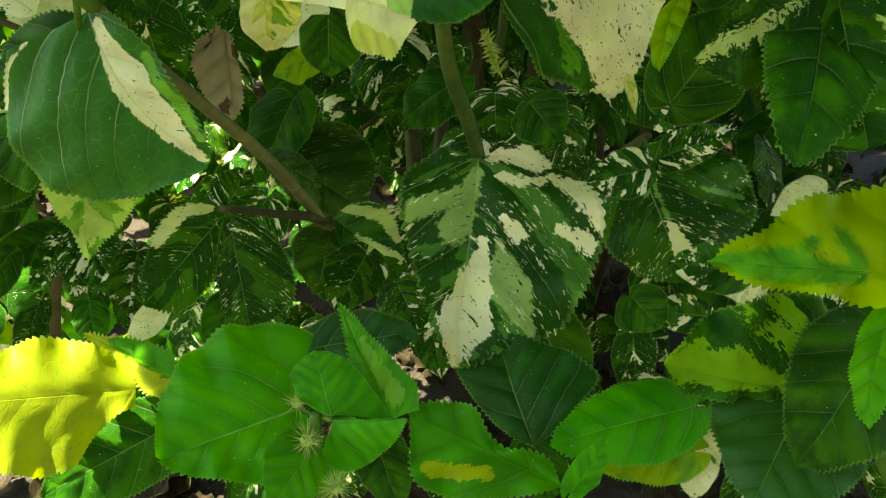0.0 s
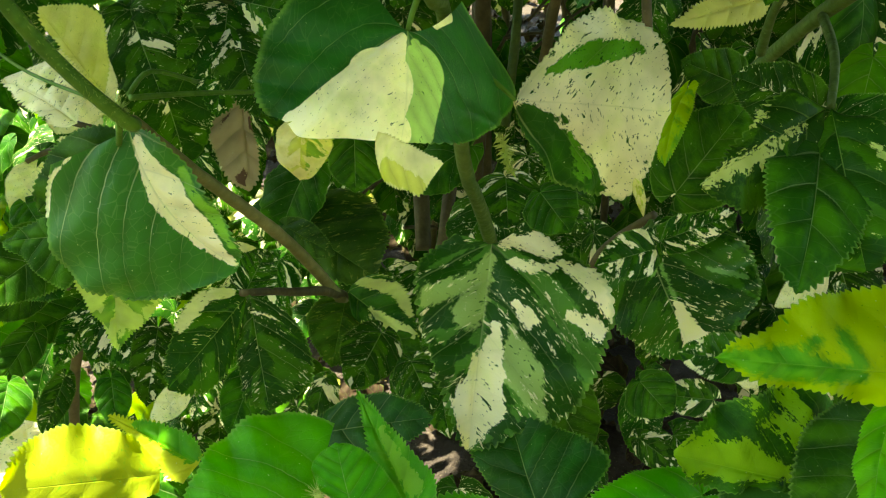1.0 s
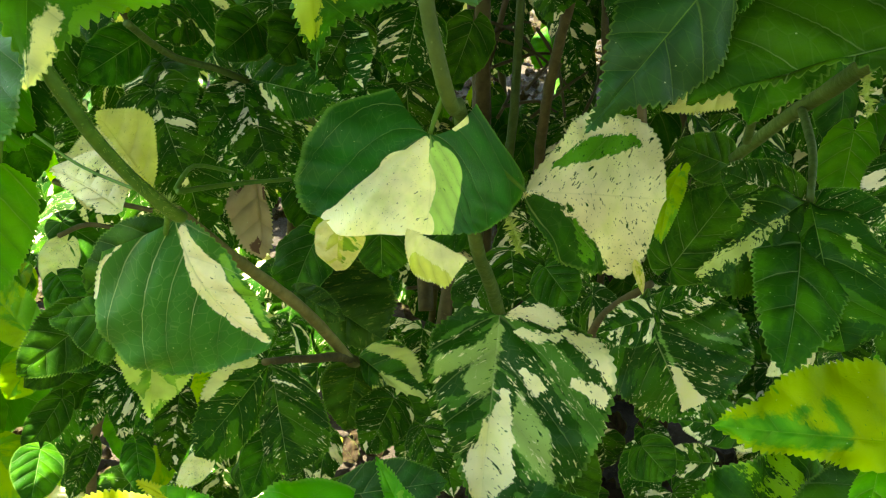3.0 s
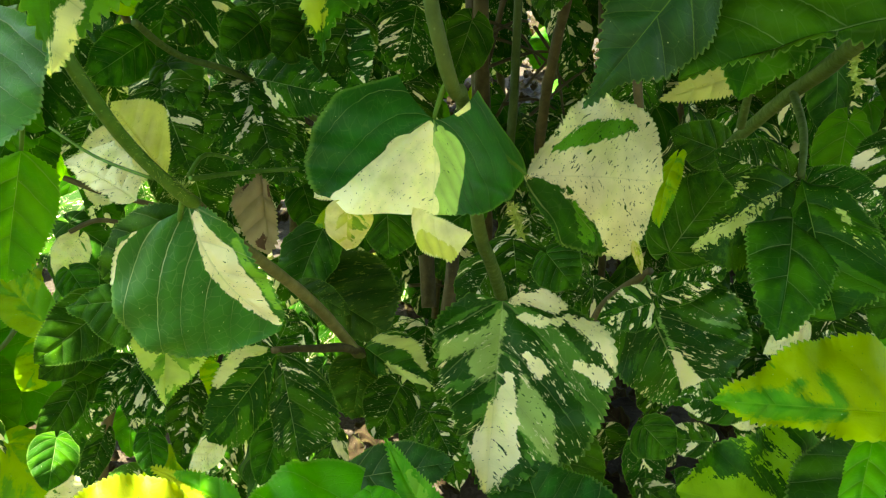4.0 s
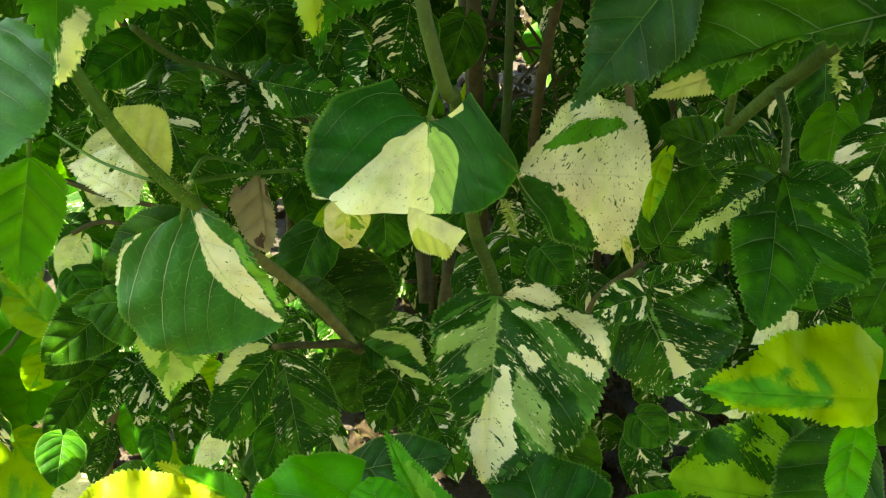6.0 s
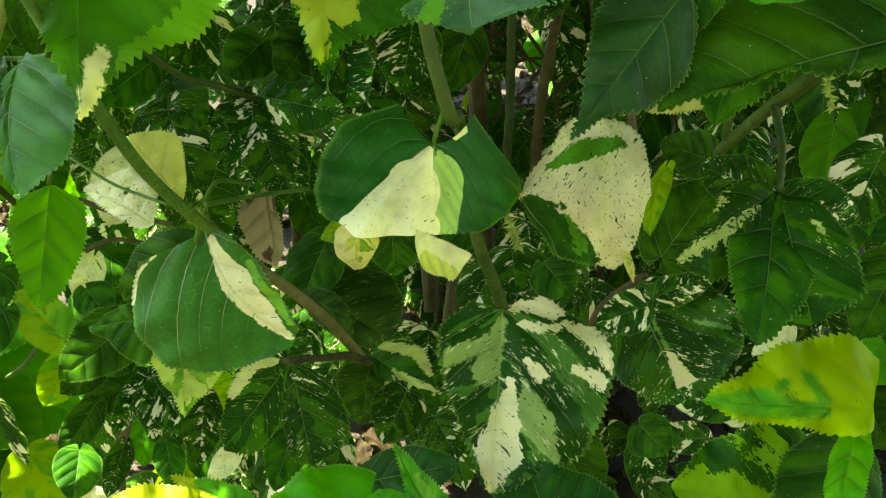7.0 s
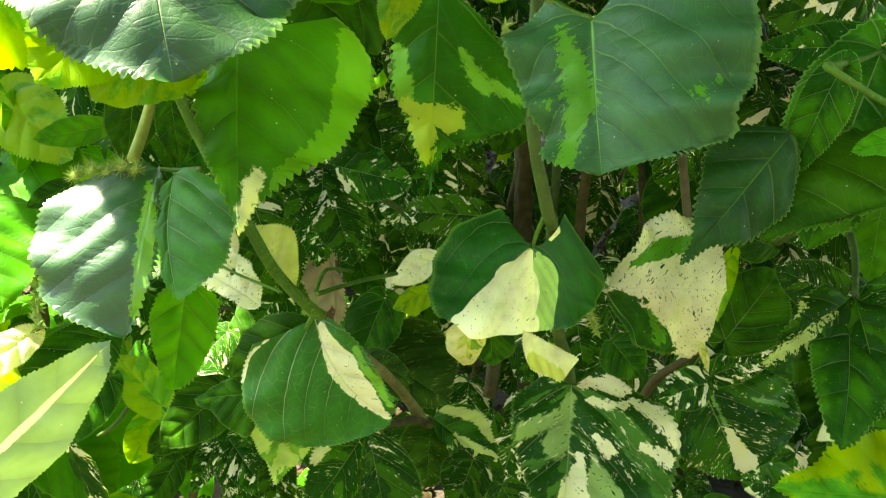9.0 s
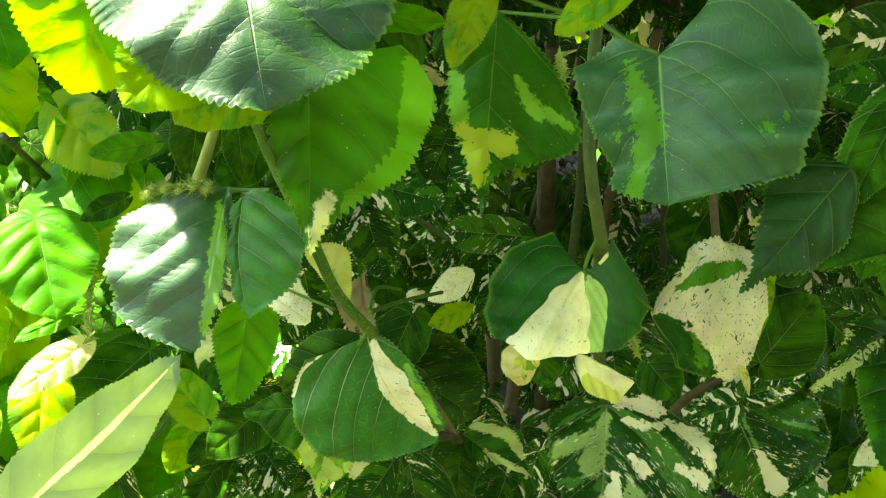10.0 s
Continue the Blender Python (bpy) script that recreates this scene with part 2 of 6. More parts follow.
PLAIN = leaf_material("leaf_plain_green", through_light=0.2, shine=0.05, midgreen=0.4, vein=0.3, flecks=0.15, spread=1.0)
BRIGHT = leaf_material("leaf_bright_green", base=(0.031, 0.170, 0.004), mid=(0.060, 0.233, 0.005), midgreen=0.5, vein=0.35, spread=1.0, through_light=0.4, lit=0.35)
FLECK = leaf_material("leaf_flecked", through_light=0.2, shine=0.05, blend=0.03, midgreen=0.35, flecks=0.8, cream=0.04, vein=0.4, spread=1.0)
STREAK = leaf_material("leaf_streaked", through_light=0.2, shine=0.05, blend=0.03, midgreen=0.4, flecks=0.85, cream=0.1, freq=8.0, rag_amount=1.8, vein=0.4, spread=1.0)
MARBLE = leaf_material("leaf_marbled", through_light=0.2, shine=0.05, blend=0.03, midgreen=0.4, flecks=0.5, cream=0.24, holes=0.5, vein=0.4, spread=1.0)
PALE = leaf_material("leaf_mostly_cream", cream=1.25, holes=0.8, mid=(0.110, 0.269, 0.020), midgreen=0.7, vein=0.25, spread=1.0, through_light=0.45)
LIMY = leaf_material("leaf_lime", border=0.04, base=(0.092, 0.269, 0.014), mid=(0.147, 0.340, 0.014), pale=(0.24, 0.40, 0.008), cream=0.7, holes=0.5, freq=3.0, vein=0.3, spread=1.0, through_light=0.45, lit=0.3)
LEAF_C = leaf_material("leaf_c", shine=0.18, blend=0.02, cream=0.0, midgreen=0.4, mid=(0.069, 0.190, 0.021), flecks=0.95, holes=0.8, seed=1.0, freq=6.0, second=(0.25, 0.38, 0.10), marks=((-0.064, -0.006, -0.3, -0.018, 0.03, 0.071, 1), (-0.366, 0.076, -0.512, 0.175, 0.027, 0.074, 1), (-0.512, 0.175, -0.604, 0.318, 0.071, 0.036, 1), (-0.101, 0.09, -0.307, 0.125, 0.015, 0.033, 1), (-0.075, 0.409, -0.027, 0.775, 0.021, 0.13, 1), (-0.027, 0.775, 0.003, 0.966, 0.13, 0.03, 1), (-0.149, 0.424, -0.2, 0.601, 0.024, 0.095, 2), (-0.23, 0.624, -0.348, 0.811, 0.089, 0.018, 2), (-0, 0.073, 0.077, 0.37, 0.027, 0.077, 2), (0.043, 0.193, 0.284, 0.322, 0.039, 0.044, 2), (-0.416, 0.336, -0.565, 0.397, 0.021, 0.036, 1), (-0.149, 0.298, -0.228, 0.375, 0.012, 0.033, 1),))
LEAF_E = leaf_material("leaf_e", gloss=0.4, shine=0.3, base=(0.031, 0.130, 0.011), rag_amount=0.5, cream=0.0, midgreen=0.2, flecks=0.1, holes=0.6, seed=2.0, vein=0.9, mid=(0.051, 0.170, 0.014), second=(0.16, 0.36, 0.03), marks=((-0.035, 0.087, -0.07, 0.402, 0.036, 0.125, 1), (-0.07, 0.402, -0.063, 0.643, 0.125, 0.104, 1), (-0.063, 0.643, -0.003, 0.969, 0.104, 0.021, 1), (-0.238, 0.351, -0.222, 0.635, 0.028, 0.04, 2), (-0.222, 0.635, -0.145, 0.838, 0.04, 0.02, 2), (0.731, 0.113, 0.589, -0.029, 0.012, 0.016, 1), (0.589, -0.029, 0.38, -0.061, 0.016, 0.008, 1)))
LEAF_A = leaf_material("leaf_a", shine=0.3, base=(0.015, 0.076, 0.007), rag_amount=0.25, cream=0.0, midgreen=0.2, flecks=0.1, holes=0.6, seed=3.0, mid=(0.016, 0.099, 0.009), second=(0.3, 0.46, 0.12), marks=((0.049, 0.078, 0.233, 0.447, 0.044, 0.204, 1), (0.233, 0.447, 0.751, 0.934, 0.218, 0.16, 1), (0.751, 0.934, 0.92, 1, 0.175, 0.087, 1), (0.237, 0.537, 0.3, 0.934, 0.306, 0.248, 1), (0.67, 0.943, 0.074, 0.952, 0.218, 0.175, 1), (-0.095, 0.103, -0.19, 0.34, 0.058, 0.233, 2), (-0.19, 0.34, -0.165, 0.881, 0.262, 0.189, 2), (-0.54, -0.399, -0.344, -0.203, 0.073, 0.044, 1),))
# tint 3 marks: the green lower half, its shade darkened into the base
LEAF_B = leaf_material("leaf_b", second=(0.075, 0.25, 0.014), base=(0.014, 0.072, 0.006), cream=1.7, midgreen=0.5, mid=(0.03, 0.115, 0.008), holes=0.95, seed=4.0, through_light=0.4, marks=((-0.178, 0.203, -0.303, 0.49, 0.028, 0.076, 4), (-0.303, 0.49, -0.375, 0.775, 0.076, 0.048, 4), (0.092, 0.063, 0.295, 0.245, 0.08, 0.169, 3), (0.324, 0.296, 0.503, 0.671, 0.161, 0.064, 3), (0.04, 0.047, 0.102, 0.311, 0.016, 0.024, 3), (0.16, 0.351, 0.395, 0.518, 0.016, 0.04, 4),))
LEAF_D = leaf_material("leaf_d", shine=0.18, blend=0.03, cream=0.0, midgreen=0.25, flecks=0.95, seed=5.0, marks=((-0.042, 0.589, -0.061, 0.89, 0.027, 0.1, 1), (0.142, 0.021, 0.36, 0.121, 0.046, 0.041, 1), (-0.153, 0.114, 0.027, 0.322, 0.014, 0.014, 2), (-0.044, 0.053, -0.042, 0.553, 0.014, 0.014, 2), (-0.397, 0.099, -0.574, 0.171, 0.032, 0.023, 2), (-0.335, 0.426, -0.582, 0.606, 0.018, 0.018, 2),), second=(0.16, 0.34, 0.07))
LEAF_F = leaf_material("leaf_f", mark_rag=2.2, blend=0.03, cream=0.0, midgreen=0.3, flecks=0.6, seed=6.0, pale=(0.5, 0.6, 0.18), marks=((-0.01, 0.27, -0.033, 0.635, 0.012, 0.035, 1), (-0.033, 0.662, -0.004, 0.97, 0.039, 0.031, 1), (0.168, 0.372, 0.115, 0.56, 0.02, 0.016, 1),))
LEAF_G = leaf_material("leaf_g", border=0.05, blend=0.1, base=(0.064, 0.233, 0.010), mid=(0.110, 0.305, 0.014), pale=LIME, cream=1.5, midgreen=0.6, holes=0.3, freq=11.0, seed=7.0, vein=0.3, through_light=0.45, marks=((0.002, 0.95, -0, 0.617, 0.046, 0.098, 3), (-0.007, 0.617, -0.028, 0.279, 0.079, 0.039, 3), (0.172, 0.358, 0.026, 0.285, 0.039, 0.046, 3), (0.134, 0.505, 0.019, 0.585, 0.033, 0.026, 3),))
LEAF_H = leaf_material("leaf_h", pale=(0.2, 0.38, 0.012), cream=0.05, midgreen=0.4, flecks=0.3, seed=8.0, rag_amount=1.7, marks=((0.041, 0.143, 0.068, 0.562, 0.032, 0.142, 1), (0.068, 0.562, -0.009, 0.943, 0.15, 0.087, 1), (0.183, 0.811, 0.026, 0.951, 0.047, 0.055, 1),))
LEAF_J = leaf_material("leaf_j", base=(0.110, 0.269, 0.014), mid=(0.184, 0.358, 0.020), pale=(0.27, 0.31, 0.014), cream=1.7, midgreen=0.6, holes=0.8, flecks=0.2, seed=9.0, freq=3.0, vein=0.25, through_light=0.38, marks=((-0.015, 0.026, 0.021, 0.322, 0.106, 0.078, 2), (0.021, 0.322, 0.185, 0.428, 0.064, 0.078, 2),), second=(0.17, 0.37, 0.02))
LEAF_K = leaf_material("leaf_k", blend=0.03, cream=0.0, midgreen=0.35, flecks=0.85, holes=0.3, seed=10.0, marks=((-0, 0.142, -0.176, 0.244, 0.011, 0.011, 1),))
LEAF_O = leaf_material("leaf_o", base=(0.028, 0.197, 0.003), mid=(0.037, 0.260, 0.004), pale=LIME, cream=0.0, midgreen=0.5, seed=11.0, vein=0.4, marks=((-0.24, 0.725, -0.119, 0.413, 0.047, 0.04, 1),))
LEAF_P = leaf_material("leaf_p", base=(0.024, 0.101, 0.009), mid=(0.028, 0.116, 0.015), pale=(0.25, 0.45, 0.05), cream=0.0, midgreen=0.25, flecks=0.1, seed=12.0, vein=0.6, shine=0.27, gloss=0.38)
LEAF_P_STRIPED = leaf_material("leaf_p_striped", mark_rag=1.6, base=(0.036, 0.104, 0.032), mid=(0.045, 0.125, 0.03), pale=(0.11, 0.30, 0.02), cream=0.0, midgreen=0.25, flecks=0.3, seed=13.0, vein=1.0, shine=0.42, gloss=0.38, rag_amount=1.7, marks=((0.192, 0.088, 0.133, 0.297, 0.029, 0.073, 1), (0.133, 0.297, 0.081, 0.548, 0.087, 0.109, 1), (0.103, 0.6, 0.213, 0.928, 0.08, 0.051, 1), (-0.794, 0.539, -0.788, 0.561, 0.025, 0.022, 1), (-0.643, 0.637, -0.679, 0.677, 0.018, 0.018, 1), (0.294, 0.556, 0.288, 0.577, 0.022, 0.022, 1),))
# lime edge marks paint sun coming through the rim; the cream tip is variegation
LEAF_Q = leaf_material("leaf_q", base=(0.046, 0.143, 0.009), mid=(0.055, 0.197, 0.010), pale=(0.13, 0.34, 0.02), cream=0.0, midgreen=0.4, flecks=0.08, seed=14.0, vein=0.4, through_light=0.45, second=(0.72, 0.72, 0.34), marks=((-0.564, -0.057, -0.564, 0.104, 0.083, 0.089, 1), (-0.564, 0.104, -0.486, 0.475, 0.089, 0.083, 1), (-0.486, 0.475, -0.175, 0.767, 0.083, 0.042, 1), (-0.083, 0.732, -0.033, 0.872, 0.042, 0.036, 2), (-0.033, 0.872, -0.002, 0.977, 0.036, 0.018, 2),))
LEAF_T = leaf_material("leaf_t", base=(0.025, 0.099, 0.005), mid=(0.046, 0.170, 0.010), pale=(0.36, 0.46, 0.04), cream=0.0, midgreen=0.35, flecks=0.1, seed=15.0, marks=((0.127, 0.567, -0.082, 0.617, 0.039, 0.066, 1), (0.048, 0.672, 0.016, 0.812, 0.072, 0.033, 1), (0.174, 0.328, 0.135, 0.538, 0.039, 0.044, 2), (-0.125, 0.306, -0.207, 0.435, 0.014, 0.039, 2), (-0.207, 0.435, -0.423, 0.53, 0.039, 0.014, 2),), second=(0.16, 0.36, 0.03))
LEAF_L = leaf_material("leaf_l", cream=0.2, midgreen=0.5, pale=(0.55, 0.60, 0.17), flecks=0.4, seed=16.0, marks=((-0.136, 0.05, -0.287, 0.49, 0.049, 0.086, 1), (-0.287, 0.49, -0.183, 0.765, 0.086, 0.049, 1), (-0, 0.387, 0.015, 0.927, 0.018, 0.098, 1),))
# mottled inner leaf, its colours lowered to stand in for deep shade
LEAF_M_SHADED = leaf_material("leaf_m", base=(0.018, 0.058, 0.005), mid=(0.046, 0.116, 0.011), pale=(0.18, 0.25, 0.045), cream=0.0, midgreen=0.5, flecks=1.0, seed=17.0, vein=0.3)
LEAF_E_TIP = leaf_material("leaf_e_tip", base=(0.074, 0.215, 0.020), mid=(0.184, 0.340, 0.041), pale=(0.42, 0.55, 0.14), cream=0.6, midgreen=0.7, seed=18.0, freq=3.0, vein=0.35, through_light=0.45)
# lime strip marks put backlight on the folded right half into the colour
LEAF_R = leaf_material("leaf_r", base=(0.013, 0.072, 0.012), mid=(0.028, 0.116, 0.015), pale=(0.16, 0.40, 0.02), cream=0.0, midgreen=0.3, flecks=0.1, seed=19.0, vein=0.4, gloss=0.45, shine=0.8, ior=1.62, marks=((0.023, 0.113, -0.025, 0.445, 0.019, 0.051, 1), (-0.025, 0.445, -0.039, 0.86, 0.051, 0.038, 1),))
LEAF_Q2 = leaf_material("leaf_q2", base=(0.013, 0.076, 0.011), mid=(0.028, 0.125, 0.014), cream=0.0, midgreen=0.3, flecks=0.1, seed=23.0, vein=0.5, gloss=0.4, shine=0.6, ior=1.5)
LEAF_R2 = leaf_material("leaf_r2", base=(0.036, 0.185, 0.012), mid=(0.028, 0.116, 0.015), cream=0.0, midgreen=0.3, flecks=0.1, seed=22.0, vein=0.6, gloss=0.45, shine=0.22, ior=1.5)
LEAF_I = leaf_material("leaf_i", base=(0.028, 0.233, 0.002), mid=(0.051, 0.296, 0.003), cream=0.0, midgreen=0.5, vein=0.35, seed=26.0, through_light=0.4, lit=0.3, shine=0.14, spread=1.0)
LEAF_P_DARK = leaf_material("leaf_p_dark", base=(0.016, 0.067, 0.011), mid=(0.023, 0.099, 0.014), pale=(0.25, 0.45, 0.05), cream=0.0, midgreen=0.25, flecks=0.1, seed=27.0, vein=0.6, shine=0.25, gloss=0.4)
LEAF_SPIKE = leaf_material("leaf_spike", base=(0.037, 0.224, 0.005), mid=(0.083, 0.296, 0.014), pale=(0.15, 0.38, 0.03), cream=0.0, midgreen=0.4, seed=25.0, vein=0.3, through_light=0.4, marks=((0.089, 0.118, 0.053, 0.365, 0.074, 0.057, 1), (0.053, 0.365, 0.06, 0.59, 0.057, 0.025, 1),))
LEAF_CURL = leaf_material("leaf_curl", base=(0.4, 0.48, 0.06), mid=(0.5, 0.55, 0.1), pale=(0.72, 0.70, 0.26), cream=0.6, midgreen=0.6, holes=0.3, seed=20.0, vein=0.05, through_light=0.4, second=(0.16, 0.32, 0.03), marks=((0.333, 0.202, 0.297, 0.844, 0.118, 0.095, 1), (-0.264, 0.178, -0.221, 0.742, 0.166, 0.142, 2),))
# pale midrib zone paints a sun streak; the green is paled for sheen
LEAF_S = leaf_material("leaf_s", through_light=0.12, base=(0.15, 0.25, 0.10), mid=(0.20, 0.32, 0.14), pale=(0.7, 0.74, 0.52), cream=0.0, midgreen=0.5, seed=21.0, vein=0.1, shine=0.45, zones=((0.5, 0.06, 0.45, 0.1, 0.6),))
LEAF_F2 = leaf_material("leaf_f2", mark_rag=2.0, blend=0.03, cream=0.0, midgreen=0.3, flecks=0.6, seed=6.5, pale=(0.5, 0.6, 0.18), marks=((0.149, 0.719, 0.143, 0.835, 0.021, 0.017, 1), (-0.179, 0.345, -0.205, 0.553, 0.007, 0.01, 1),))
LEAF_J2 = leaf_material("leaf_j2", base=(0.046, 0.215, 0.007), mid=(0.083, 0.269, 0.007), pale=(0.36, 0.42, 0.017), cream=1.6, midgreen=0.5, flecks=0.1, seed=9.5, vein=0.25, through_light=0.45, marks=((0.075, 0.112, 0.042, 0.688, 0.108, 0.035, 3),))
LEAF_K2 = leaf_material("leaf_k2", blend=0.03, cream=0.0, midgreen=0.35, flecks=0.9, holes=0.4, seed=10.5, pale=(0.62, 0.66, 0.25), marks=((0.126, 0.068, 0.269, 0.229, 0.041, 0.067, 1), (0.269, 0.229, 0.259, 0.554, 0.067, 0.052, 1),))
LEAF_CURL_GREEN = leaf_material("leaf_curl_green", base=(0.4, 0.48, 0.06), mid=(0.5, 0.55, 0.1), pale=(0.75, 0.75, 0.32), cream=1.7, midgreen=0.6, holes=0.3, seed=20.5, vein=0.05, through_light=0.4, second=(0.12, 0.30, 0.03), marks=((0.305, 0.346, 0.308, 0.849, 0.111, 0.079, 3),))
# brighter copy of the green; sun shining through is put into the base
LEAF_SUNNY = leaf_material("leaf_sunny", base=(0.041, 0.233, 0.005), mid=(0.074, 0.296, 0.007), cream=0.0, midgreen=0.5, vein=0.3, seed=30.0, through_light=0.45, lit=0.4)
LEAF_YELLOW = leaf_material("leaf_yellow", base=(0.110, 0.233, 0.014), mid=(0.184, 0.305, 0.020), pale=(0.56, 0.58, 0.17), cream=1.5, midgreen=0.5, holes=0.3, seed=31.0, vein=0.2, through_light=0.4)
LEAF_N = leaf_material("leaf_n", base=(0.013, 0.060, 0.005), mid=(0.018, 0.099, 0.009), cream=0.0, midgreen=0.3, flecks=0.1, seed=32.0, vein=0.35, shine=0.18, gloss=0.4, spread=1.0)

# ---- builders ----


def mesh_object(name, verts, faces, material, parent=None, smooth=True, uvs=None, flats=None):
    me = bpy.data.meshes.new(name)
    me.from_pydata(verts, [], faces)
    me.materials.append(material)
    if smooth:
        me.polygons.foreach_set("use_smooth", [True] * len(me.polygons))
    idx = np.empty(len(me.loops), dtype=np.int32)
    me.loops.foreach_get("vertex_index", idx)
    for key, data in (("UVMap", uvs), ("Flat", flats)):
        if data is not None:
            layer = me.uv_layers.new(name=key)
            layer.data.foreach_set("uv", np.asarray(data, dtype=np.float32)[idx].ravel())
    ob = new(name, me)
    if parent is not None:
        ob.parent = parent
    return ob


def side_width(widths, s):
    """Smooth half-width along s through evenly spaced stations."""
    w = np.asarray(widths, dtype=float)
    p = np.concatenate([[2 * w[0] - w[1]], w, [2 * w[-1] - w[-2]]])
    x = np.clip(s, 0, 1) * (len(w) - 1)
    k = np.minimum(x.astype(int), len(w) - 2)
    t = x - k
    p0, p1, p2, p3 = p[k], p[k + 1], p[k + 2], p[k + 3]
    return np.maximum(0.5 * (2 * p1 + (p2 - p0) * t + (2 * p0 - 5 * p1 + 4 * p2 - p3) * t * t + (3 * p1 - p0 - 3 * p2 + p3) * t ** 3), 0.0)


def blade(length=1.0, ratio=1.0, teeth=38, rows=120, cols=12, fold=0.0, cup=0.0, bend=0.0, wave=0.05, waves=3.0, lobe=0.16, point=0.10,
          widest=0.40, seed=0, pleat=None, quilt=0.028, tooth=0.021, droop_l=0.0, droop_r=0.0, uneven=0.007, sway=0.0,
          left=None, right=None, lobe_l=None, lobe_r=None):
    """Verts, faces and uvs of one toothed, heart-shaped blade: base at the origin, chord along +y, upper side to +z.
    fold lifts both halves (degrees), droop_l and droop_r lower one half; bend arches the midrib down;
    pleat (angle, height, x, y) raises a cone-shaped fold that opens from the base, steep on its outer side and leaning by x, y.
    left, right: half-widths of each side at even stations from base to tip, in blade lengths; lobe_l, lobe_r: how far each side reaches behind the base."""
    rng = np.random.default_rng(seed)
    ph = rng.uniform(0, 6.28, 6)
    s = np.linspace(0, 1, rows + 1)
    shaped = left is not None
    lobes = (lobe if lobe_l is None else lobe_l, lobe if lobe_r is None else lobe_r)
    if shaped:
        fine = np.linspace(0, 1, 600)
        run = 0.25 * fine
        for widths, back in ((left, lobes[0]), (right, lobes[1])):
            run[1:] += np.cumsum(np.hypot(np.diff(side_width(widths, fine)), np.diff(fine - back * (1 - fine) ** 4)))
        s = np.interp(np.linspace(0, run[-1], rows + 1), run, fine)
    u = np.linspace(-1, 1, 2 * cols + 1)
    S, U = np.meshgrid(s, u, indexing="ij")
    W = ratio / 2
    LOBE = np.where(U < 0, lobes[0], lobes[1])
    if shaped:
        half = np.where(U < 0, side_width(left, S), side_width(right, S))
        W = max(max(left), max(right))
    else:
        e = math.log(0.5) / math.log(widest)
        prof = np.sin(math.pi * np.clip(S, 0, 1) ** e) ** 0.72
        prof = np.maximum(prof, 0) * (1 - 0.10 * S) + 0.10 * (1 - S) ** 12
        body = np.clip((1 - S) / (point + 1e-6), 0, 1)
        prof = prof * (0.35 + 0.65 * body ** 0.8) + 0.004
        half = W * prof * (1 + 0.045 * np.sin(5 * S + ph[0] + (U > 0) * ph[1]))
    # teeth: spaced along the rim, each with a blunt forward point
    edge_y = S - LOBE * (1 - S) ** 4
    arc = np.zeros_like(S)
    arc[1:] = np.cumsum(np.hypot(np.diff(half, axis=0), np.diff(edge_y, axis=0)), axis=0)
    beat = arc * teeth * (0.66 if shaped else 0.8) + 0.5 * np.sin(9 * arc + ph[3]) + ph[2] + (U > 0) * 0.4
    saw = beat % 1.0
    size = 0.55 + 0.75 * np.abs(np.sin(np.floor(beat) * 12.9 + ph[3]))
    jag = tooth * np.sin(math.pi * saw ** 1.5) ** 0.8 * size
    rim = np.clip((np.abs(U) - 0.86) / 0.14, 0, 1) ** 2
    ny = np.gradient(half, axis=0)
    nx = np.gradient(edge_y, axis=0)
    norm = np.hypot(nx, ny) + 1e-9
    out_x, out_y = nx / norm, -ny / norm
    ends = np.clip(arc * 8, 0.2, 1) * np.clip((1 - S) * 14, 0, 1)
    X = -half * U - np.sign(U) * rim * jag * out_x * ends
    Y = S - LOBE * np.abs(U) ** 1.5 * (1 - S) ** 4 + rim * jag * (out_y + 0.35) * ends
    AX = np.abs(X)
    FX, FY = X.copy(), Y.copy()
    reach = 0.72 * AX + 0.62 * AX * AX
    veinq = np.where(Y > reach, Y - reach, -(np.arctan2(AX + 1e-6, Y - 0.62 * AX * AX) - math.atan(1 / 0.72)) * 0.34 * (0.75 + 0.6 * np.hypot(AX, Y))) + 0.035 * (X > 0)
    lift = np.radians(np.where(U < 0, fold - droop_l, fold - droop_r))
    Z = AX * np.sin(lift) - cup * X * X / max(W, 0.1)
    X = X * np.cos(lift)
    if pleat:
        turn, high, lean_x, lean_y = pleat
        off = np.degrees(np.arctan2(FX, FY + 0.02)) - turn
        crest = high * np.hypot(FX, FY) * np.where(off > 0, np.exp(-(off / 5.0) ** 2), np.exp(-(off / 30.0) ** 2))
        crest = crest + 0.03 * np.hypot(FX, FY) * np.exp(-((off + 18.0) / 20.0) ** 2) * np.sin(off / 3.6 + 2.0 * FY)
        X, Y, Z = X + lean_x * crest, Y + lean_y * crest, Z + crest
    Z = Z + wave * W * np.abs(U) ** 2 * np.sin(2 * math.pi * waves * S + ph[4] + (U > 0) * ph[5])
    Z = Z + quilt * np.abs(np.sin(math.pi * veinq / 0.22)) ** 0.7 * np.clip((1 - S) * 2.2, 0, 1) * (1 - np.abs(U) ** 3) * np.clip(np.abs(U) * 6, 0, 1) * np.clip(np.hypot(FX, FY) * 5, 0, 1)
    for k in range(5):
        a, f, p = rng.uniform(0, 6.28), rng.uniform(5, 16), rng.uniform(0, 6.28)
        Z = Z + uneven * (6 / f) * np.sin(f * (X * math.cos(a) + Y * math.sin(a)) + p)
    # arch of the midrib
    yy = np.linspace(-max(lobes) - 0.3, 1.3, 400)
    th = np.radians(bend) * np.clip(yy, 0, 1.3) ** 1.3
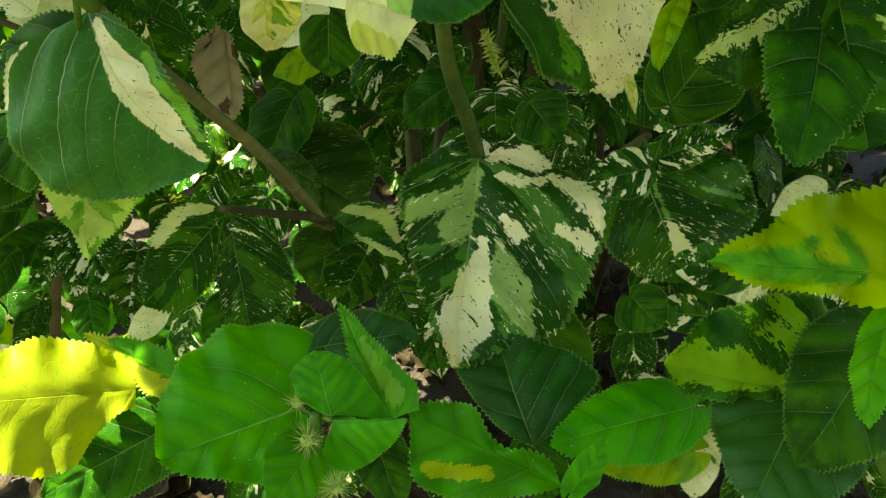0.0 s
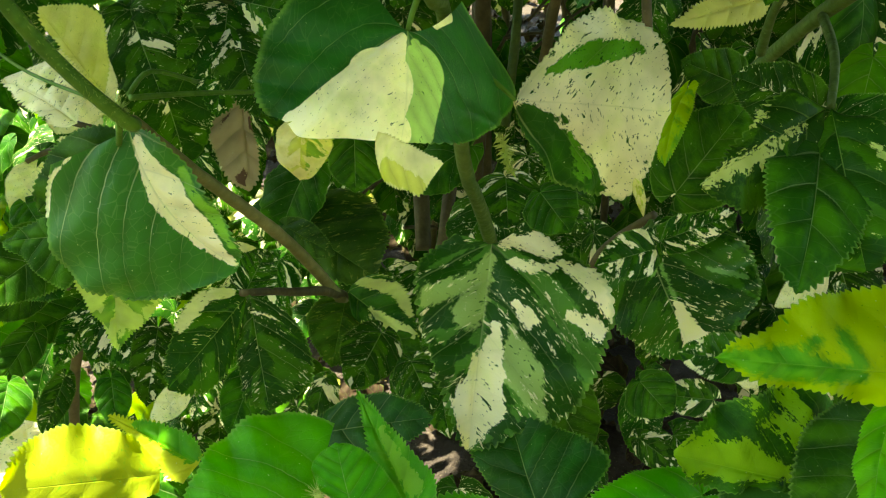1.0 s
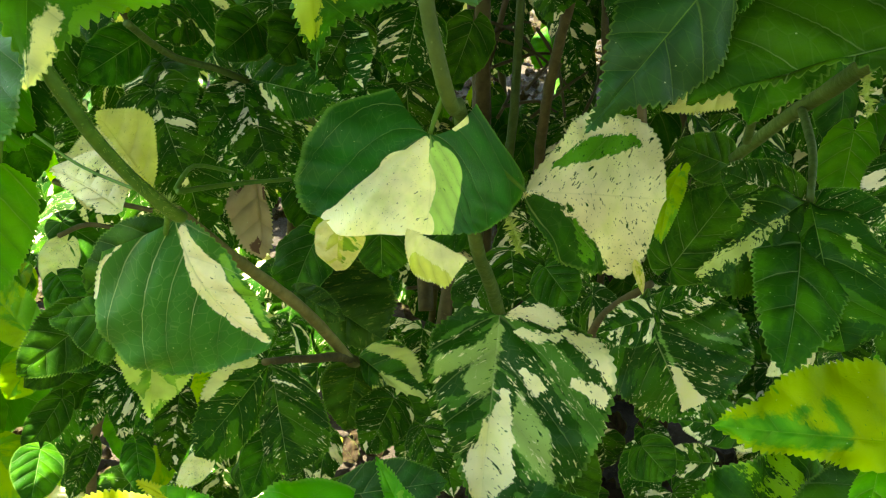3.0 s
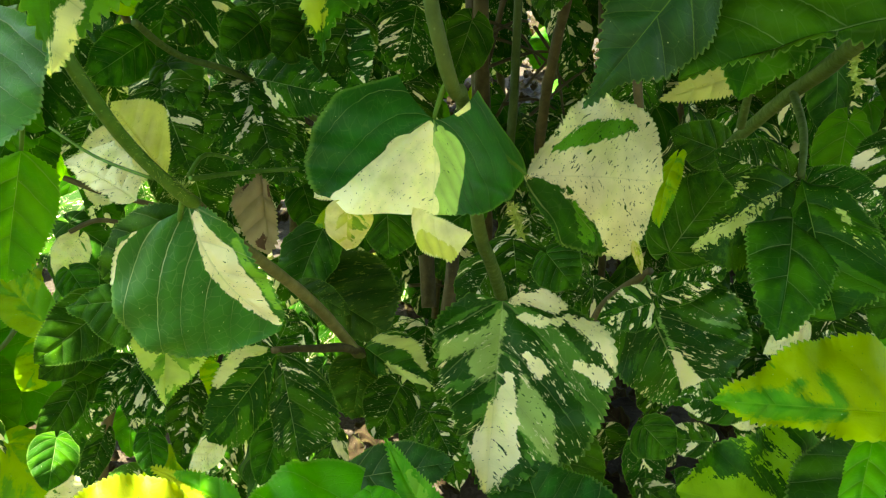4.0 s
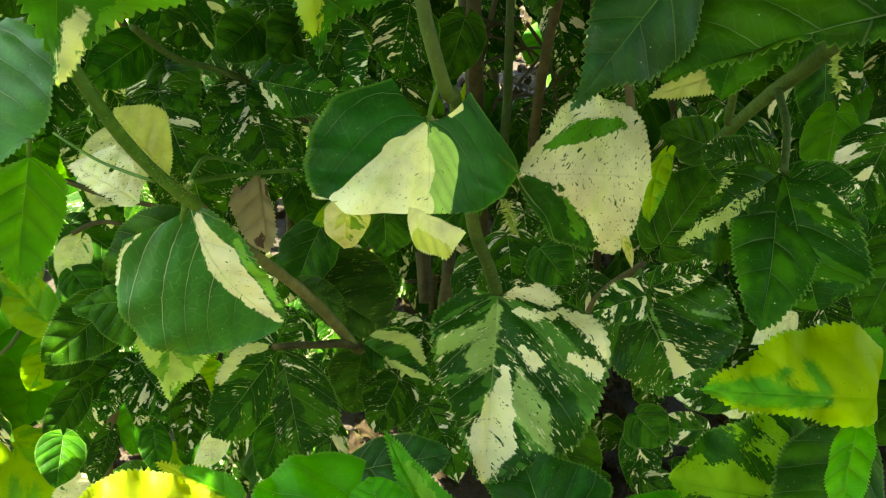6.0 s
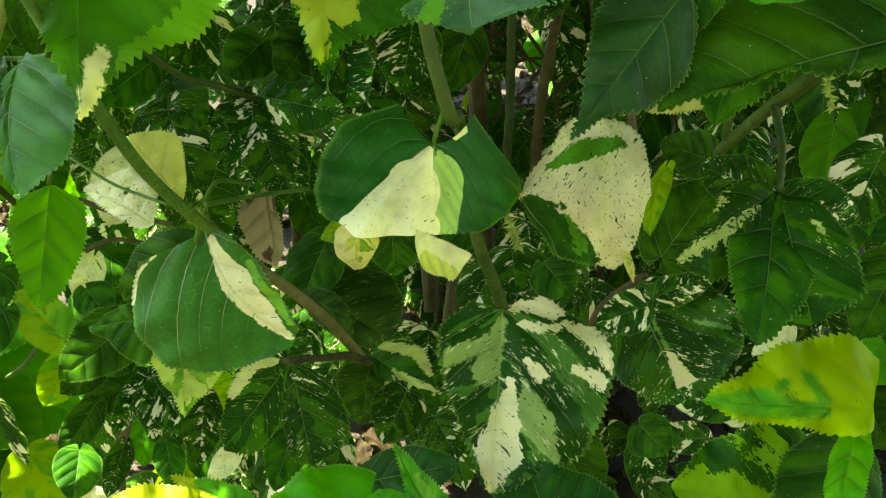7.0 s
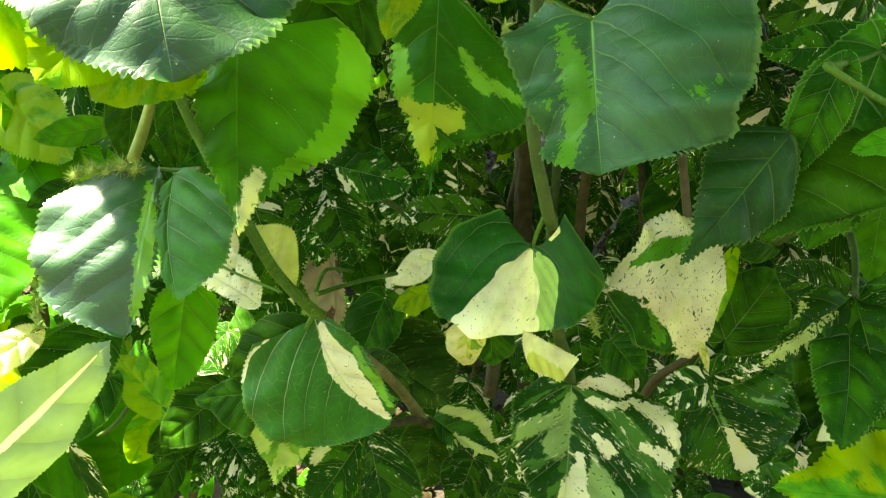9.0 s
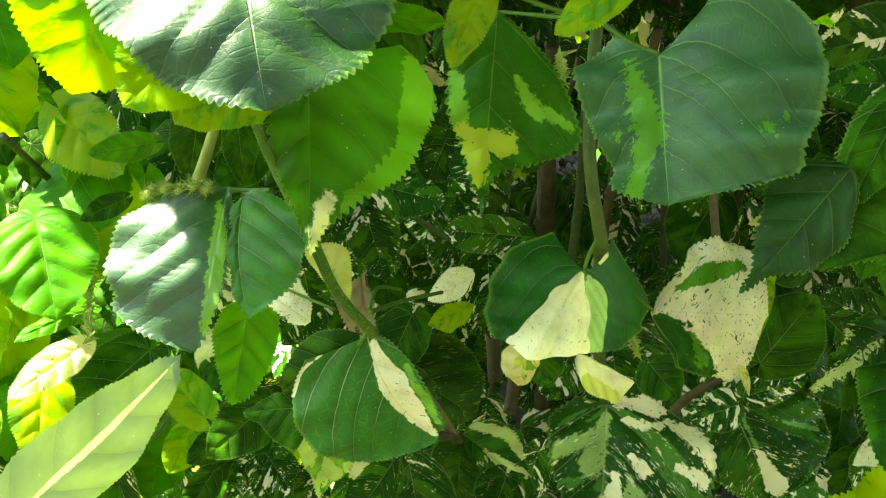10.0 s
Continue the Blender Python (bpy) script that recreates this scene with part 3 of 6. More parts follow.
    dy = yy[1] - yy[0]
    cy, cz = np.cumsum(np.cos(th)) * dy, -np.cumsum(np.sin(th)) * dy
    zero = np.interp(0, yy, np.arange(400))
    cy, cz = cy - np.interp(zero, np.arange(400), cy), cz - np.interp(zero, np.arange(400), cz)
    py, pz, pt = np.interp(Y, yy, cy), np.interp(Y, yy, cz), np.interp(Y, yy, th)
    NY, NZ = py + Z * np.sin(pt), pz + Z * np.cos(pt)
    ty, tz = np.interp(1.0, yy, cy), np.interp(1.0, yy, cz)
    ang, size = math.atan2(tz, ty), math.hypot(ty, tz)
    ca, sa = math.cos(-ang), math.sin(-ang)
    NY, NZ = (NY * ca - NZ * sa) / size, (NY * sa + NZ * ca) / size
    NX = X / size ** 0.5
    NX = NX - sway * 4 * S * (1 - S)
    V = np.stack([NX, NY, NZ], -1).reshape(-1, 3) * length
    n = 2 * cols + 1
    i = (np.arange(rows)[:, None] * n + np.arange(n - 1)[None, :]).ravel()
    F = np.stack([i + n, i + n + 1, i + 1, i], -1)
    UV = np.stack([U * 0.5 + 0.5, S], -1).reshape(-1, 2)
    FL = np.stack([FX, FY], -1).reshape(-1, 2)
    return V, F.tolist(), UV, FL


def frame_of(base, tip, face):
    """Axes with y along base-tip and z as near to face as it goes."""
    y = (Vector(tip) - Vector(base)).normalized()
    z = Vector(face)
    z = (z - y * z.dot(y)).normalized()
    x = y.cross(z)
    return Matrix((x, y, z)).transposed().to_4x4()


def tube(name, points, radii, material, parent=None, sides=10, knobs=0.0):
    """A tapered, slightly knobbly stem through the points (smoothed)."""
    pts = [Vector(p) for p in points]
    fine, rad = [], []
    n = len(pts)
    for k in range(n - 1):
        p0, p1, p2, p3 = pts[max(k - 1, 0)], pts[k], pts[k + 1], pts[min(k + 2, n - 1)]
        steps = max(4, int((p2 - p1).length / 0.012))
        steps = min(steps, 40)
        for j in range(steps):
            t = j / steps
            fine.append(0.5 * ((2 * p1) + (p2 - p0) * t + (2 * p0 - 5 * p1 + 4 * p2 - p3) * t * t + (3 * p1 - p0 - 3 * p2 + p3) * t ** 3))
            rad.append(radii[k] * (1 - t) + radii[k + 1] * t)
    fine.append(pts[-1])
    rad.append(radii[-1])
    origin = pts[0]
    verts, faces = [], []
    side = Vector((0.3, 0.2, 1)).cross(fine[1] - fine[0]).normalized()
    for k, p in enumerate(fine):
        d = (fine[min(k + 1, len(fine) - 1)] - fine[max(k - 1, 0)]).normalized()
        side = (side - d * side.dot(d)).normalized()
        other = d.cross(side)
        for j in range(sides):
            a = 2 * math.pi * j / sides
            r = rad[k] * (1 + knobs * noise.noise((p + Vector((math.cos(a), math.sin(a), 0)) * 0.02) * 60))
            verts.append(p - origin + (side * math.cos(a) + other * math.sin(a)) * r)
    for k in range(len(fine) - 1):
        for j in range(sides):
            j2 = (j + 1) % sides
            faces.append((k * sides + j, k * sides + j2, (k + 1) * sides + j2, (k + 1) * sides + j))
    faces.append(tuple(range(sides))[::-1])
    faces.append(tuple((len(fine) - 1) * sides + j for j in range(sides)))
    ob = mesh_object(name, verts, faces, material, parent)
    ob.location = origin - (parent.matrix_world.translation if parent is not None and parent.type == "EMPTY" else Vector())
    return ob


def shoot(place, label, name="leafy_branch", category="branch", group="branches of the shrub"):
    ob = new(name)
    ob.location = place
    ob.empty_display_size = 0.05
    bpy.context.view_layer.update()
    return tagged(ob, label, category, group)


def petiole(ob, material, reach, radius=0.0013, sag=0.08):
    """The stalk of one leaf: from its base towards reach (in the leaf's own axes)."""
    r = Vector(reach)
    mid = r * 0.5 + Vector((0, 0, -sag * r.length))
    stalk = tube("petiole", [(0, 0, 0), mid, r], [radius * 0.8, radius, radius * 1.25], material, None, 7)
    stalk.parent = ob
    stalk.location = (0, 0, 0)
    return stalk


def leaf(parent, base, tip, face, ratio, material, node=None, label="", stem=None, **shape):
    """One leaf of a branch: blade from base to tip, upper side towards face, with its stalk to node."""
    length = (Vector(tip) - Vector(base)).length
    v, f, uv, fl = blade(length, ratio, **shape)
    ob = mesh_object("leaf", v, f, material, parent, uvs=uv, flats=fl)
    m = Matrix.Translation(Vector(base) - parent.location) @ frame_of(base, tip, face)
    ob.matrix_local = m
    if label:
        ob["label"] = label
    if node is not None:
        reach = (Matrix.Translation(base) @ frame_of(base, tip, face)).inverted() @ Vector(node)
        petiole(ob, stem or GREEN_STEM, reach)
    return ob


# ---- ground ----
def ground_height(x, y):
    return 0.03 * noise.noise(Vector((x * 1.3, y * 1.3, 0.0))) + 0.012 * noise.noise(Vector((x * 7, y * 7, 3.0)))


def build_ground():
    axis = sorted({round(a, 3) for a in list(np.linspace(-3.5, 3.5, 90)) + [-400, -120, -40, -15, -7, -5, 5, 7, 15, 40, 120, 400]})
    ys = sorted({round(a, 3) for a in list(np.linspace(-2.5, 6, 110)) + [-400, -120, -40, -15, -7, -4, 8, 15, 40, 120, 400]})
    verts = [(x, y, ground_height(x, y)) for y in ys for x in axis]
    n = len(axis)
    faces = [(j * n + i, j * n + i + 1, (j + 1) * n + i + 1, (j + 1) * n + i) for j in range(len(ys) - 1) for i in range(n - 1)]
    tagged(mesh_object("ground", verts, faces, ground_material()), "dry brown soil strewn with dead leaves", "ground", kind="structure")


build_ground()


def plaster_material():
    m = Nodes("plaster")
    co = m.node("TexCoord", out=3)
    big, fine = m.noise(co, 1.5, 4.0), m.noise(co, 90.0, 4.0)
    col = m.mix(big, (0.15, 0.145, 0.125), (0.19, 0.185, 0.16))
    bump = m.node("Bump", Strength=0.4, Distance=0.003, Height=fine)
    m.put(m.out.inputs[0], m.node("BsdfPrincipled", Base_Color=col, Roughness=0.9, Normal=bump))
    return m.mat


def build_bounce_wall():
    """An unseen plain wall behind the viewer, added to bounce light onto the leaves."""
    bm = bmesh.new()
    bmesh.ops.create_cube(bm, size=1.0, matrix=Matrix.Translation((0, -2.1, 1.5)) @ Matrix.Diagonal((9.0, 0.2, 3.2, 1)))
    bmesh.ops.bevel(bm, geom=bm.edges[:], offset=0.01, segments=1)
    me = bpy.data.meshes.new("wall")
    bm.to_mesh(me)
    bm.free()
    me.materials.append(plaster_material())
    tagged(new("bounce_wall", me), "plain grey plaster wall, unseen, added to bounce light", "wall", kind="structure")


build_bounce_wall()


def build_litter():
    """Dead leaves on the soil, too many to count."""
    rng = np.random.default_rng(5)
    kinds = [blade(1.0, 0.62 + 0.1 * k, teeth=10, rows=12, cols=2, bend=30 + 25 * k, wave=0.25, fold=15, seed=40 + k) for k in range(4)]
    V, F, U, L, off = [], [], [], [], 0
    for k in range(5200):
        x, y = rng.uniform(-2.2, 2.2), 0.3 + 5.0 * rng.random() ** 1.5
        v, f, uv, fl = kinds[k % 4]
        size = rng.uniform(0.03, 0.075)
        m = Matrix.Translation((x, y, ground_height(x, y) + 0.008)) @ Euler((rng.normal(0, 0.3), rng.normal(0, 0.3), rng.uniform(0, 6.28))).to_matrix().to_4x4()
        a = np.array(m)
        V.append((v * size) @ a[:3, :3].T + a[:3, 3])
        F += [[i + off for i in q] for q in f]
        U.append(uv)
        L.append(fl)
        off += len(v)
    ob = mesh_object("leaf_litter", np.concatenate(V).tolist(), F, LITTER, uvs=np.concatenate(U), flats=np.concatenate(L))
    tagged(ob, "brown and grey dead leaves lying on the soil", "leaf litter", kind="stuff")


build_litter()


def bud(parent, place, size, seed, count=70, name="hairy_bud", axis=(0, -0.3, 1), stretch=1.0):
    """A shoot tip or flower head: a small core with many thin bristles."""
    rng = np.random.default_rng(seed)
    core = bmesh.new()
    bmesh.ops.create_icosphere(core, subdivisions=2, radius=size * 0.35)
    ax = Vector(axis).normalized()
    turn = ax.to_track_quat("Z", "Y").to_matrix()
    for v in core.verts:
        v.co = turn @ Vector((v.co.x, v.co.y, v.co.z * stretch)) * (1 + 0.25 * noise.noise(v.co * 900))
    for _ in range(count):
        d = Vector(rng.normal(0, 1, 3)).normalized()
        root = turn @ Vector((d.x * size * 0.3, d.y * size * 0.3, d.z * size * 0.3 * stretch))
        d = (turn @ d + ax * 0.4).normalized()
        side = d.orthogonal().normalized() * size * 0.028
        end = root + d * size * rng.uniform(0.45, 1.0)
        a, b, c = (core.verts.new(root + side), core.verts.new(root + Matrix.Rotation(2.09, 3, d) @ side), core.verts.new(root + Matrix.Rotation(4.19, 3, d) @ side))
        e = core.verts.new(end)
        for tri in ((a, b, e), (b, c, e), (c, a, e)):
            core.faces.new(tri)
    me = bpy.data.meshes.new(name)
    core.to_mesh(me)
    core.free()
    me.materials.append(BRISTLE)
    ob = new(name, me)
    ob.parent = parent
    ob.location = Vector(place) - parent.location
    ob["label"] = "yellow-green bristly bud"
    return ob


def catkin(parent, start, end, radius, seed):
    """A hanging flower spike: a thin stalk set with tufts."""
    rng = np.random.default_rng(seed)
    a, b = Vector(start), Vector(end)
    verts, faces = [], []
    steps = max(8, int((b - a).length / (radius * 0.55)))
    for k in range(steps):
        c = a.lerp(b, k / steps)
        for _ in range(9):
            d = Vector(rng.normal(0, 1, 3)).normalized()
            side = d.orthogonal().normalized() * radius * 0.22
            other = d.cross(side)
            n = len(verts)
            tip = c + d * radius * rng.uniform(0.6, 1.2)
            verts += [c - a + side, c - a - side * 0.5 + other, c - a - side * 0.5 - other, tip - a]
            faces += [(n, n + 1, n + 3), (n + 1, n + 2, n + 3), (n + 2, n, n + 3)]
    ob = mesh_object("flower_spike", verts, faces, BRISTLE, parent, smooth=False)
    ob.location = a - parent.location
    ob["label"] = "pale yellow-green flower spike"
    return ob


def hairs(parent, points, radius, length, count, seed):
    """Fine bristles all along a young stem."""
    rng = np.random.default_rng(seed)
    pts = [Vector(p) for p in points]
    verts, faces = [], []
    for _ in range(count):
        k = int(rng.integers(len(pts) - 1))
        c = pts[k].lerp(pts[k + 1], rng.random())
        along = (pts[k + 1] - pts[k]).normalized()
        d = Vector(rng.normal(0, 1, 3))
        d = (d - along * d.dot(along)).normalized()
        root = c + d * radius * 0.9
        way = (d + along * rng.normal(0, 0.35)).normalized()
        side = along.cross(d) * radius * 0.035
        n = len(verts)
        verts += [root + side - pts[0], root - side - pts[0], root + along * radius * 0.05 - pts[0], root + way * length * rng.uniform(0.5, 1.1) - pts[0]]
        faces += [(n, n + 1, n + 3), (n + 1, n + 2, n + 3), (n + 2, n, n + 3)]
    ob = mesh_object("stem_hairs", verts, faces, BRISTLE, parent, smooth=False)
    ob.location = pts[0] - parent.location
    ob["label"] = "fine pale bristles on the stem"
    return ob


# ---- the branches and leaves in front ----

branch_left = shoot((-0.097, 0.577, 0.667), "green stem with a large leaf folded over a cream stripe")
tube("stem", [(-0.097, 0.577, 0.667), (-0.122, 0.508, 0.769), (-0.150, 0.420, 0.871), (-0.152, 0.350, 0.934)], [0.0052, 0.0045, 0.0038, 0.0032], WOODY_STEM, branch_left, 12, 0.12)
tube("stem", [(-0.144, 0.331, 0.941), (-0.145, 0.321, 0.949), (-0.158, 0.304, 0.980), (-0.165, 0.281, 1.022), (-0.186, 0.281, 1.081), (-0.185, 0.268, 1.126)], [0.0037, 0.0033, 0.003, 0.0029, 0.0028, 0.0026], GREEN_STEM, branch_left, 12, 0.1)
leaf(branch_left, (-0.148, 0.335, 0.937), (-0.106, 0.325, 0.870), (0.080, -0.930, 0.340), 1.00, LEAF_E, node=(-0.145, 0.321, 0.949), label="dark green leaf with a cream stripe folded along its edge", cup=0.32, bend=26, sway=-0.1, droop_r=-28, quilt=0.03, wave=0.05, left=(0.51, 0.70, 0.76, 0.79, 0.80, 0.78, 0.72, 0.62, 0.02), right=(0.02, 0.18, 0.25, 0.28, 0.28, 0.26, 0.21, 0.14, 0.01), lobe_l=0.09, lobe_r=0.00, rows=150, seed=1)
leaf(branch_left, (-0.182, 0.360, 0.852), (-0.191, 0.355, 0.794), (0.258, -0.961, 0.098), 1.00, LEAF_E_TIP, node=(-0.145, 0.321, 0.949), label="pale green pointed leaf underneath", bend=16, left=(0.06, 0.28, 0.31, 0.27, 0.21, 0.14, 0.09, 0.04, 0.00), right=(0.00, 0.26, 0.37, 0.40, 0.35, 0.27, 0.16, 0.07, 0.00), lobe_l=0.00, lobe_r=0.00, rows=150, seed=2)
leaf(branch_left, (-0.191, 0.352, 0.872), (-0.237, 0.358, 0.863), (0.150, -0.750, 0.600), 1.00, PLAIN, bend=14, cup=0.2, left=(0.00, 0.10, 0.19, 0.21, 0.21, 0.15, 0.09, 0.04, 0.00), right=(0.05, 0.42, 0.56, 0.52, 0.44, 0.28, 0.17, 0.09, 0.00), lobe_l=0.00, lobe_r=0.00, rows=150, seed=3)
leaf(branch_left, (-0.154, 0.345, 0.931), (-0.206, 0.344, 0.889), (0.150, -0.800, 0.550), 1.00, PLAIN, bend=14, cup=0.2, left=(0.00, 0.13, 0.20, 0.25, 0.25, 0.24, 0.19, 0.12, 0.00), right=(0.00, 0.12, 0.18, 0.18, 0.19, 0.19, 0.17, 0.14, 0.00), lobe_l=0.00, lobe_r=0.00, rows=150, seed=4)
leaf(branch_left, (-0.190, 0.375, 0.922), (-0.248, 0.423, 0.927), (0.014, -0.385, 0.923), 1.00, PALE, label="cream leaf with green dots", bend=10, left=(0.00, 0.12, 0.19, 0.24, 0.30, 0.32, 0.32, 0.34, 0.02), right=(0.06, 0.10, 0.10, 0.10, 0.09, 0.08, 0.05, 0.03, 0.00), lobe_l=0.00, lobe_r=0.00, rows=150, seed=5)
leaf(branch_left, (-0.161, 0.348, 0.948), (-0.186, 0.359, 0.984), (0.100, -0.850, 0.500), 1.00, LEAF_YELLOW, label="yellow-cream leaf in the shade behind the stem", bend=10, left=(0.00, 0.13, 0.23, 0.31, 0.38, 0.43, 0.37, 0.22, 0.00), right=(0.00, 0.02, 0.04, 0.04, 0.05, 0.05, 0.07, 0.05, 0.00), lobe_l=0.00, lobe_r=0.00, rows=150, seed=6)
leaf(branch_left, (-0.210, 0.301, 1.042), (-0.219, 0.248, 0.979), (0.285, -0.762, 0.582), 1.00, LEAF_R, node=(-0.185, 0.291, 1.045), label="glossy dark green leaf catching the sun", cup=0.2, bend=55, left=(0.08, 0.38, 0.50, 0.55, 0.56, 0.55, 0.48, 0.45, 0.02), right=(0.00, 0.04, 0.07, 0.08, 0.08, 0.08, 0.06, 0.03, 0.00), lobe_l=0.02, lobe_r=0.01, rows=150, seed=7)
leaf(branch_left, (-0.200, 0.293, 1.042), (-0.191, 0.246, 0.998), (-0.400, -0.700, 0.600), 1.00, LEAF_R2, node=(-0.185, 0.291, 1.045), cup=0.1, bend=30, left=(0.01, 0.07, 0.08, 0.09, 0.09, 0.09, 0.07, 0.05, 0.00), right=(0.12, 0.31, 0.43, 0.49, 0.53, 0.53, 0.46, 0.31, 0.02), lobe_l=0.01, lobe_r=0.00, rows=150, seed=8)
leaf(branch_left, (-0.205, 0.299, 0.982), (-0.214, 0.274, 0.929), (0.273, -0.885, 0.376), 1.00, LEAF_SUNNY, node=(-0.185, 0.291, 1.045), label="plain green leaf, sunlight brightened into its colour", bend=14, fold=4, left=(0.00, 0.18, 0.23, 0.26, 0.22, 0.19, 0.14, 0.08, 0.00), right=(0.04, 0.25, 0.29, 0.30, 0.28, 0.25, 0.20, 0.13, 0.00), lobe_l=0.00, lobe_r=0.00, rows=150, seed=10)
leaf(branch_left, (-0.167, 0.315, 1.103), (-0.160, 0.250, 1.028), (0.172, -0.659, 0.732), 1.00, LEAF_Q, node=(-0.185, 0.268, 1.126), label="broad green leaf, sun through its edge painted lime, pale tip", cup=0.4, bend=20, wave=0.1, left=(0.00, 0.10, 0.15, 0.17, 0.16, 0.13, 0.07, 0.03, 0.00), right=(0.48, 0.65, 0.61, 0.56, 0.48, 0.37, 0.20, 0.05, 0.00), lobe_l=0.00, lobe_r=0.21, rows=150, seed=11)
leaf(branch_left, (-0.184, 0.277, 1.167), (-0.163, 0.210, 1.107), (0.076, -0.647, 0.759), 1.00, LEAF_Q2, node=(-0.185, 0.268, 1.126), label="broad glossy green leaf with sun on its shoulder", cup=0.2, bend=50, left=(0.33, 0.63, 0.66, 0.63, 0.57, 0.50, 0.41, 0.28, 0.02), right=(0.10, 0.30, 0.39, 0.50, 0.57, 0.56, 0.47, 0.36, 0.02), lobe_l=0.18, lobe_r=0.02, rows=150, seed=12)
leaf(branch_left, (-0.206, 0.288, 1.121), (-0.235, 0.253, 1.097), (0.342, -0.715, 0.610), 0.90, LIMY, node=(-0.185, 0.268, 1.126), bend=35, seed=13)
leaf(branch_left, (-0.199, 0.282, 1.109), (-0.177, 0.257, 1.089), (-0.092, -0.663, 0.743), 1.60, LIMY, node=(-0.185, 0.268, 1.126), bend=35, seed=14)
leaf(branch_left, (-0.256, 0.315, 1.157), (-0.267, 0.275, 1.097), (0.649, -0.683, 0.334), 1.00, LIMY, node=(-0.185, 0.268, 1.126), label="yellow-green leaf lit from behind", bend=35, seed=15)
tube("side_stem", [(-0.236, 0.335, 1.035), (-0.232, 0.354, 1.052), (-0.221, 0.355, 1.077)], [0.0034, 0.003, 0.0024], PALE_STEM, branch_left, 8, 0.1)
leaf(branch_left, (-0.242, 0.371, 1.066), (-0.251, 0.363, 1.025), (0.313, -0.941, 0.127), 0.70, PLAIN, bend=20, seed=16)
leaf(branch_left, (-0.212, 0.340, 1.068), (-0.211, 0.334, 1.032), (0.301, -0.940, 0.163), 0.50, PLAIN, bend=20, seed=17)

branch_middle = shoot((0.024, 0.467, 0.793), "olive stem with a curled cream and green leaf")
tube("stem", [(0.024, 0.467, 0.793), (0.013, 0.430, 0.845), (0.003, 0.405, 0.885), (-0.008, 0.371, 0.977), (-0.014, 0.331, 0.997), (-0.024, 0.326, 1.041), (-0.025, 0.336, 1.071), (-0.023, 0.347, 1.110), (-0.019, 0.356, 1.147)], [0.0045, 0.0045, 0.0042, 0.0037, 0.0035, 0.0035, 0.0034, 0.0033, 0.0031], OLIVE_STEM, branch_middle, 12, 0.12)
leaf(branch_middle, (-0.023, 0.332, 0.982), (-0.025, 0.301, 0.947), (0.500, -0.680, 0.530), 1.00, LEAF_A, node=(-0.016, 0.333, 1.001), label="dark green leaf with a cream middle curled over itself", pleat=(38, 0.40, 0.45, 0.29), cols=34, cup=0.18, bend=20, quilt=0.008, wave=0.03, droop_r=14, left=(0.38, 0.95, 1.13, 1.21, 1.26, 1.27, 1.26, 1.25, 1.13), right=(0.79, 1.59, 1.63, 1.48, 1.31, 1.15, 0.97, 0.68, 0.06), lobe_l=0.44, lobe_r=0.70, rows=150, seed=21)
leaf(branch_middle, (-0.060, 0.278, 0.965), (-0.062, 0.274, 0.943), (0.100, -0.900, 0.300), 1.00, LEAF_CURL, label="curled cream leaf end", bend=70, cup=0.9, quilt=0.006, wave=0.1, tooth=0.02, left=(0.28, 0.39, 0.41, 0.41, 0.41, 0.41, 0.37, 0.26, 0.01), right=(0.41, 0.47, 0.47, 0.48, 0.46, 0.43, 0.39, 0.23, 0.00), lobe_l=0.02, lobe_r=0.14, rows=150, seed=192)
leaf(branch_middle, (-0.032, 0.276, 0.962), (-0.008, 0.250, 0.962), (0.050, -0.850, 0.500), 1.00, LEAF_CURL_GREEN, label="curled cream leaf end", bend=25, cup=0.3, quilt=0.006, tooth=0.02, left=(0.00, 0.20, 0.35, 0.41, 0.41, 0.40, 0.38, 0.35, 0.02), right=(0.00, 0.00, 0.00, 0.00, 0.00, 0.00, 0.00, 0.00, 0.00), lobe_l=0.00, lobe_r=0.04, rows=150, seed=193)
leaf(branch_middle, (-0.047, 0.327, 0.938), (-0.046, 0.310, 0.918), (0.025, -0.776, 0.631), 1.00, PLAIN, bend=20, left=(0.26, 0.37, 0.43, 0.43, 0.42, 0.40, 0.31, 0.16, 0.00), right=(0.16, 0.38, 0.51, 0.52, 0.51, 0.50, 0.42, 0.21, 0.00), lobe_l=0.00, lobe_r=0.00, rows=150, seed=194)
leaf(branch_middle, (0.023, 0.457, 0.800), (0.007, 0.367, 0.704), (-0.050, -0.760, 0.650), 1.00, LEAF_C, node=(0.019, 0.459, 0.816), label="large leaf marbled in cream, mid and dark green", fold=15, bend=26, quilt=0.026, wave=0.1, left=(0.19, 0.33, 0.34, 0.31, 0.26, 0.20, 0.14, 0.08, 0.00), right=(0.17, 0.45, 0.57, 0.61, 0.57, 0.52, 0.46, 0.21, 0.00), lobe_l=0.01, lobe_r=0.11, rows=150, seed=22)
leaf(branch_middle, (0.025, 0.356, 0.942), (0.105, 0.378, 0.927), (0.050, -0.850, 0.500), 1.00, LEAF_B, node=(-0.010, 0.384, 0.970), label="cream leaf with a green patch and green dots", cup=0.3, bend=14, quilt=0.012, wave=0.1, droop_l=18, left=(0.00, 0.23, 0.37, 0.44, 0.48, 0.50, 0.50, 0.50, 0.02), right=(0.00, 0.18, 0.34, 0.47, 0.54, 0.58, 0.56, 0.46, 0.02), lobe_l=0.00, lobe_r=0.00, rows=150, seed=23)
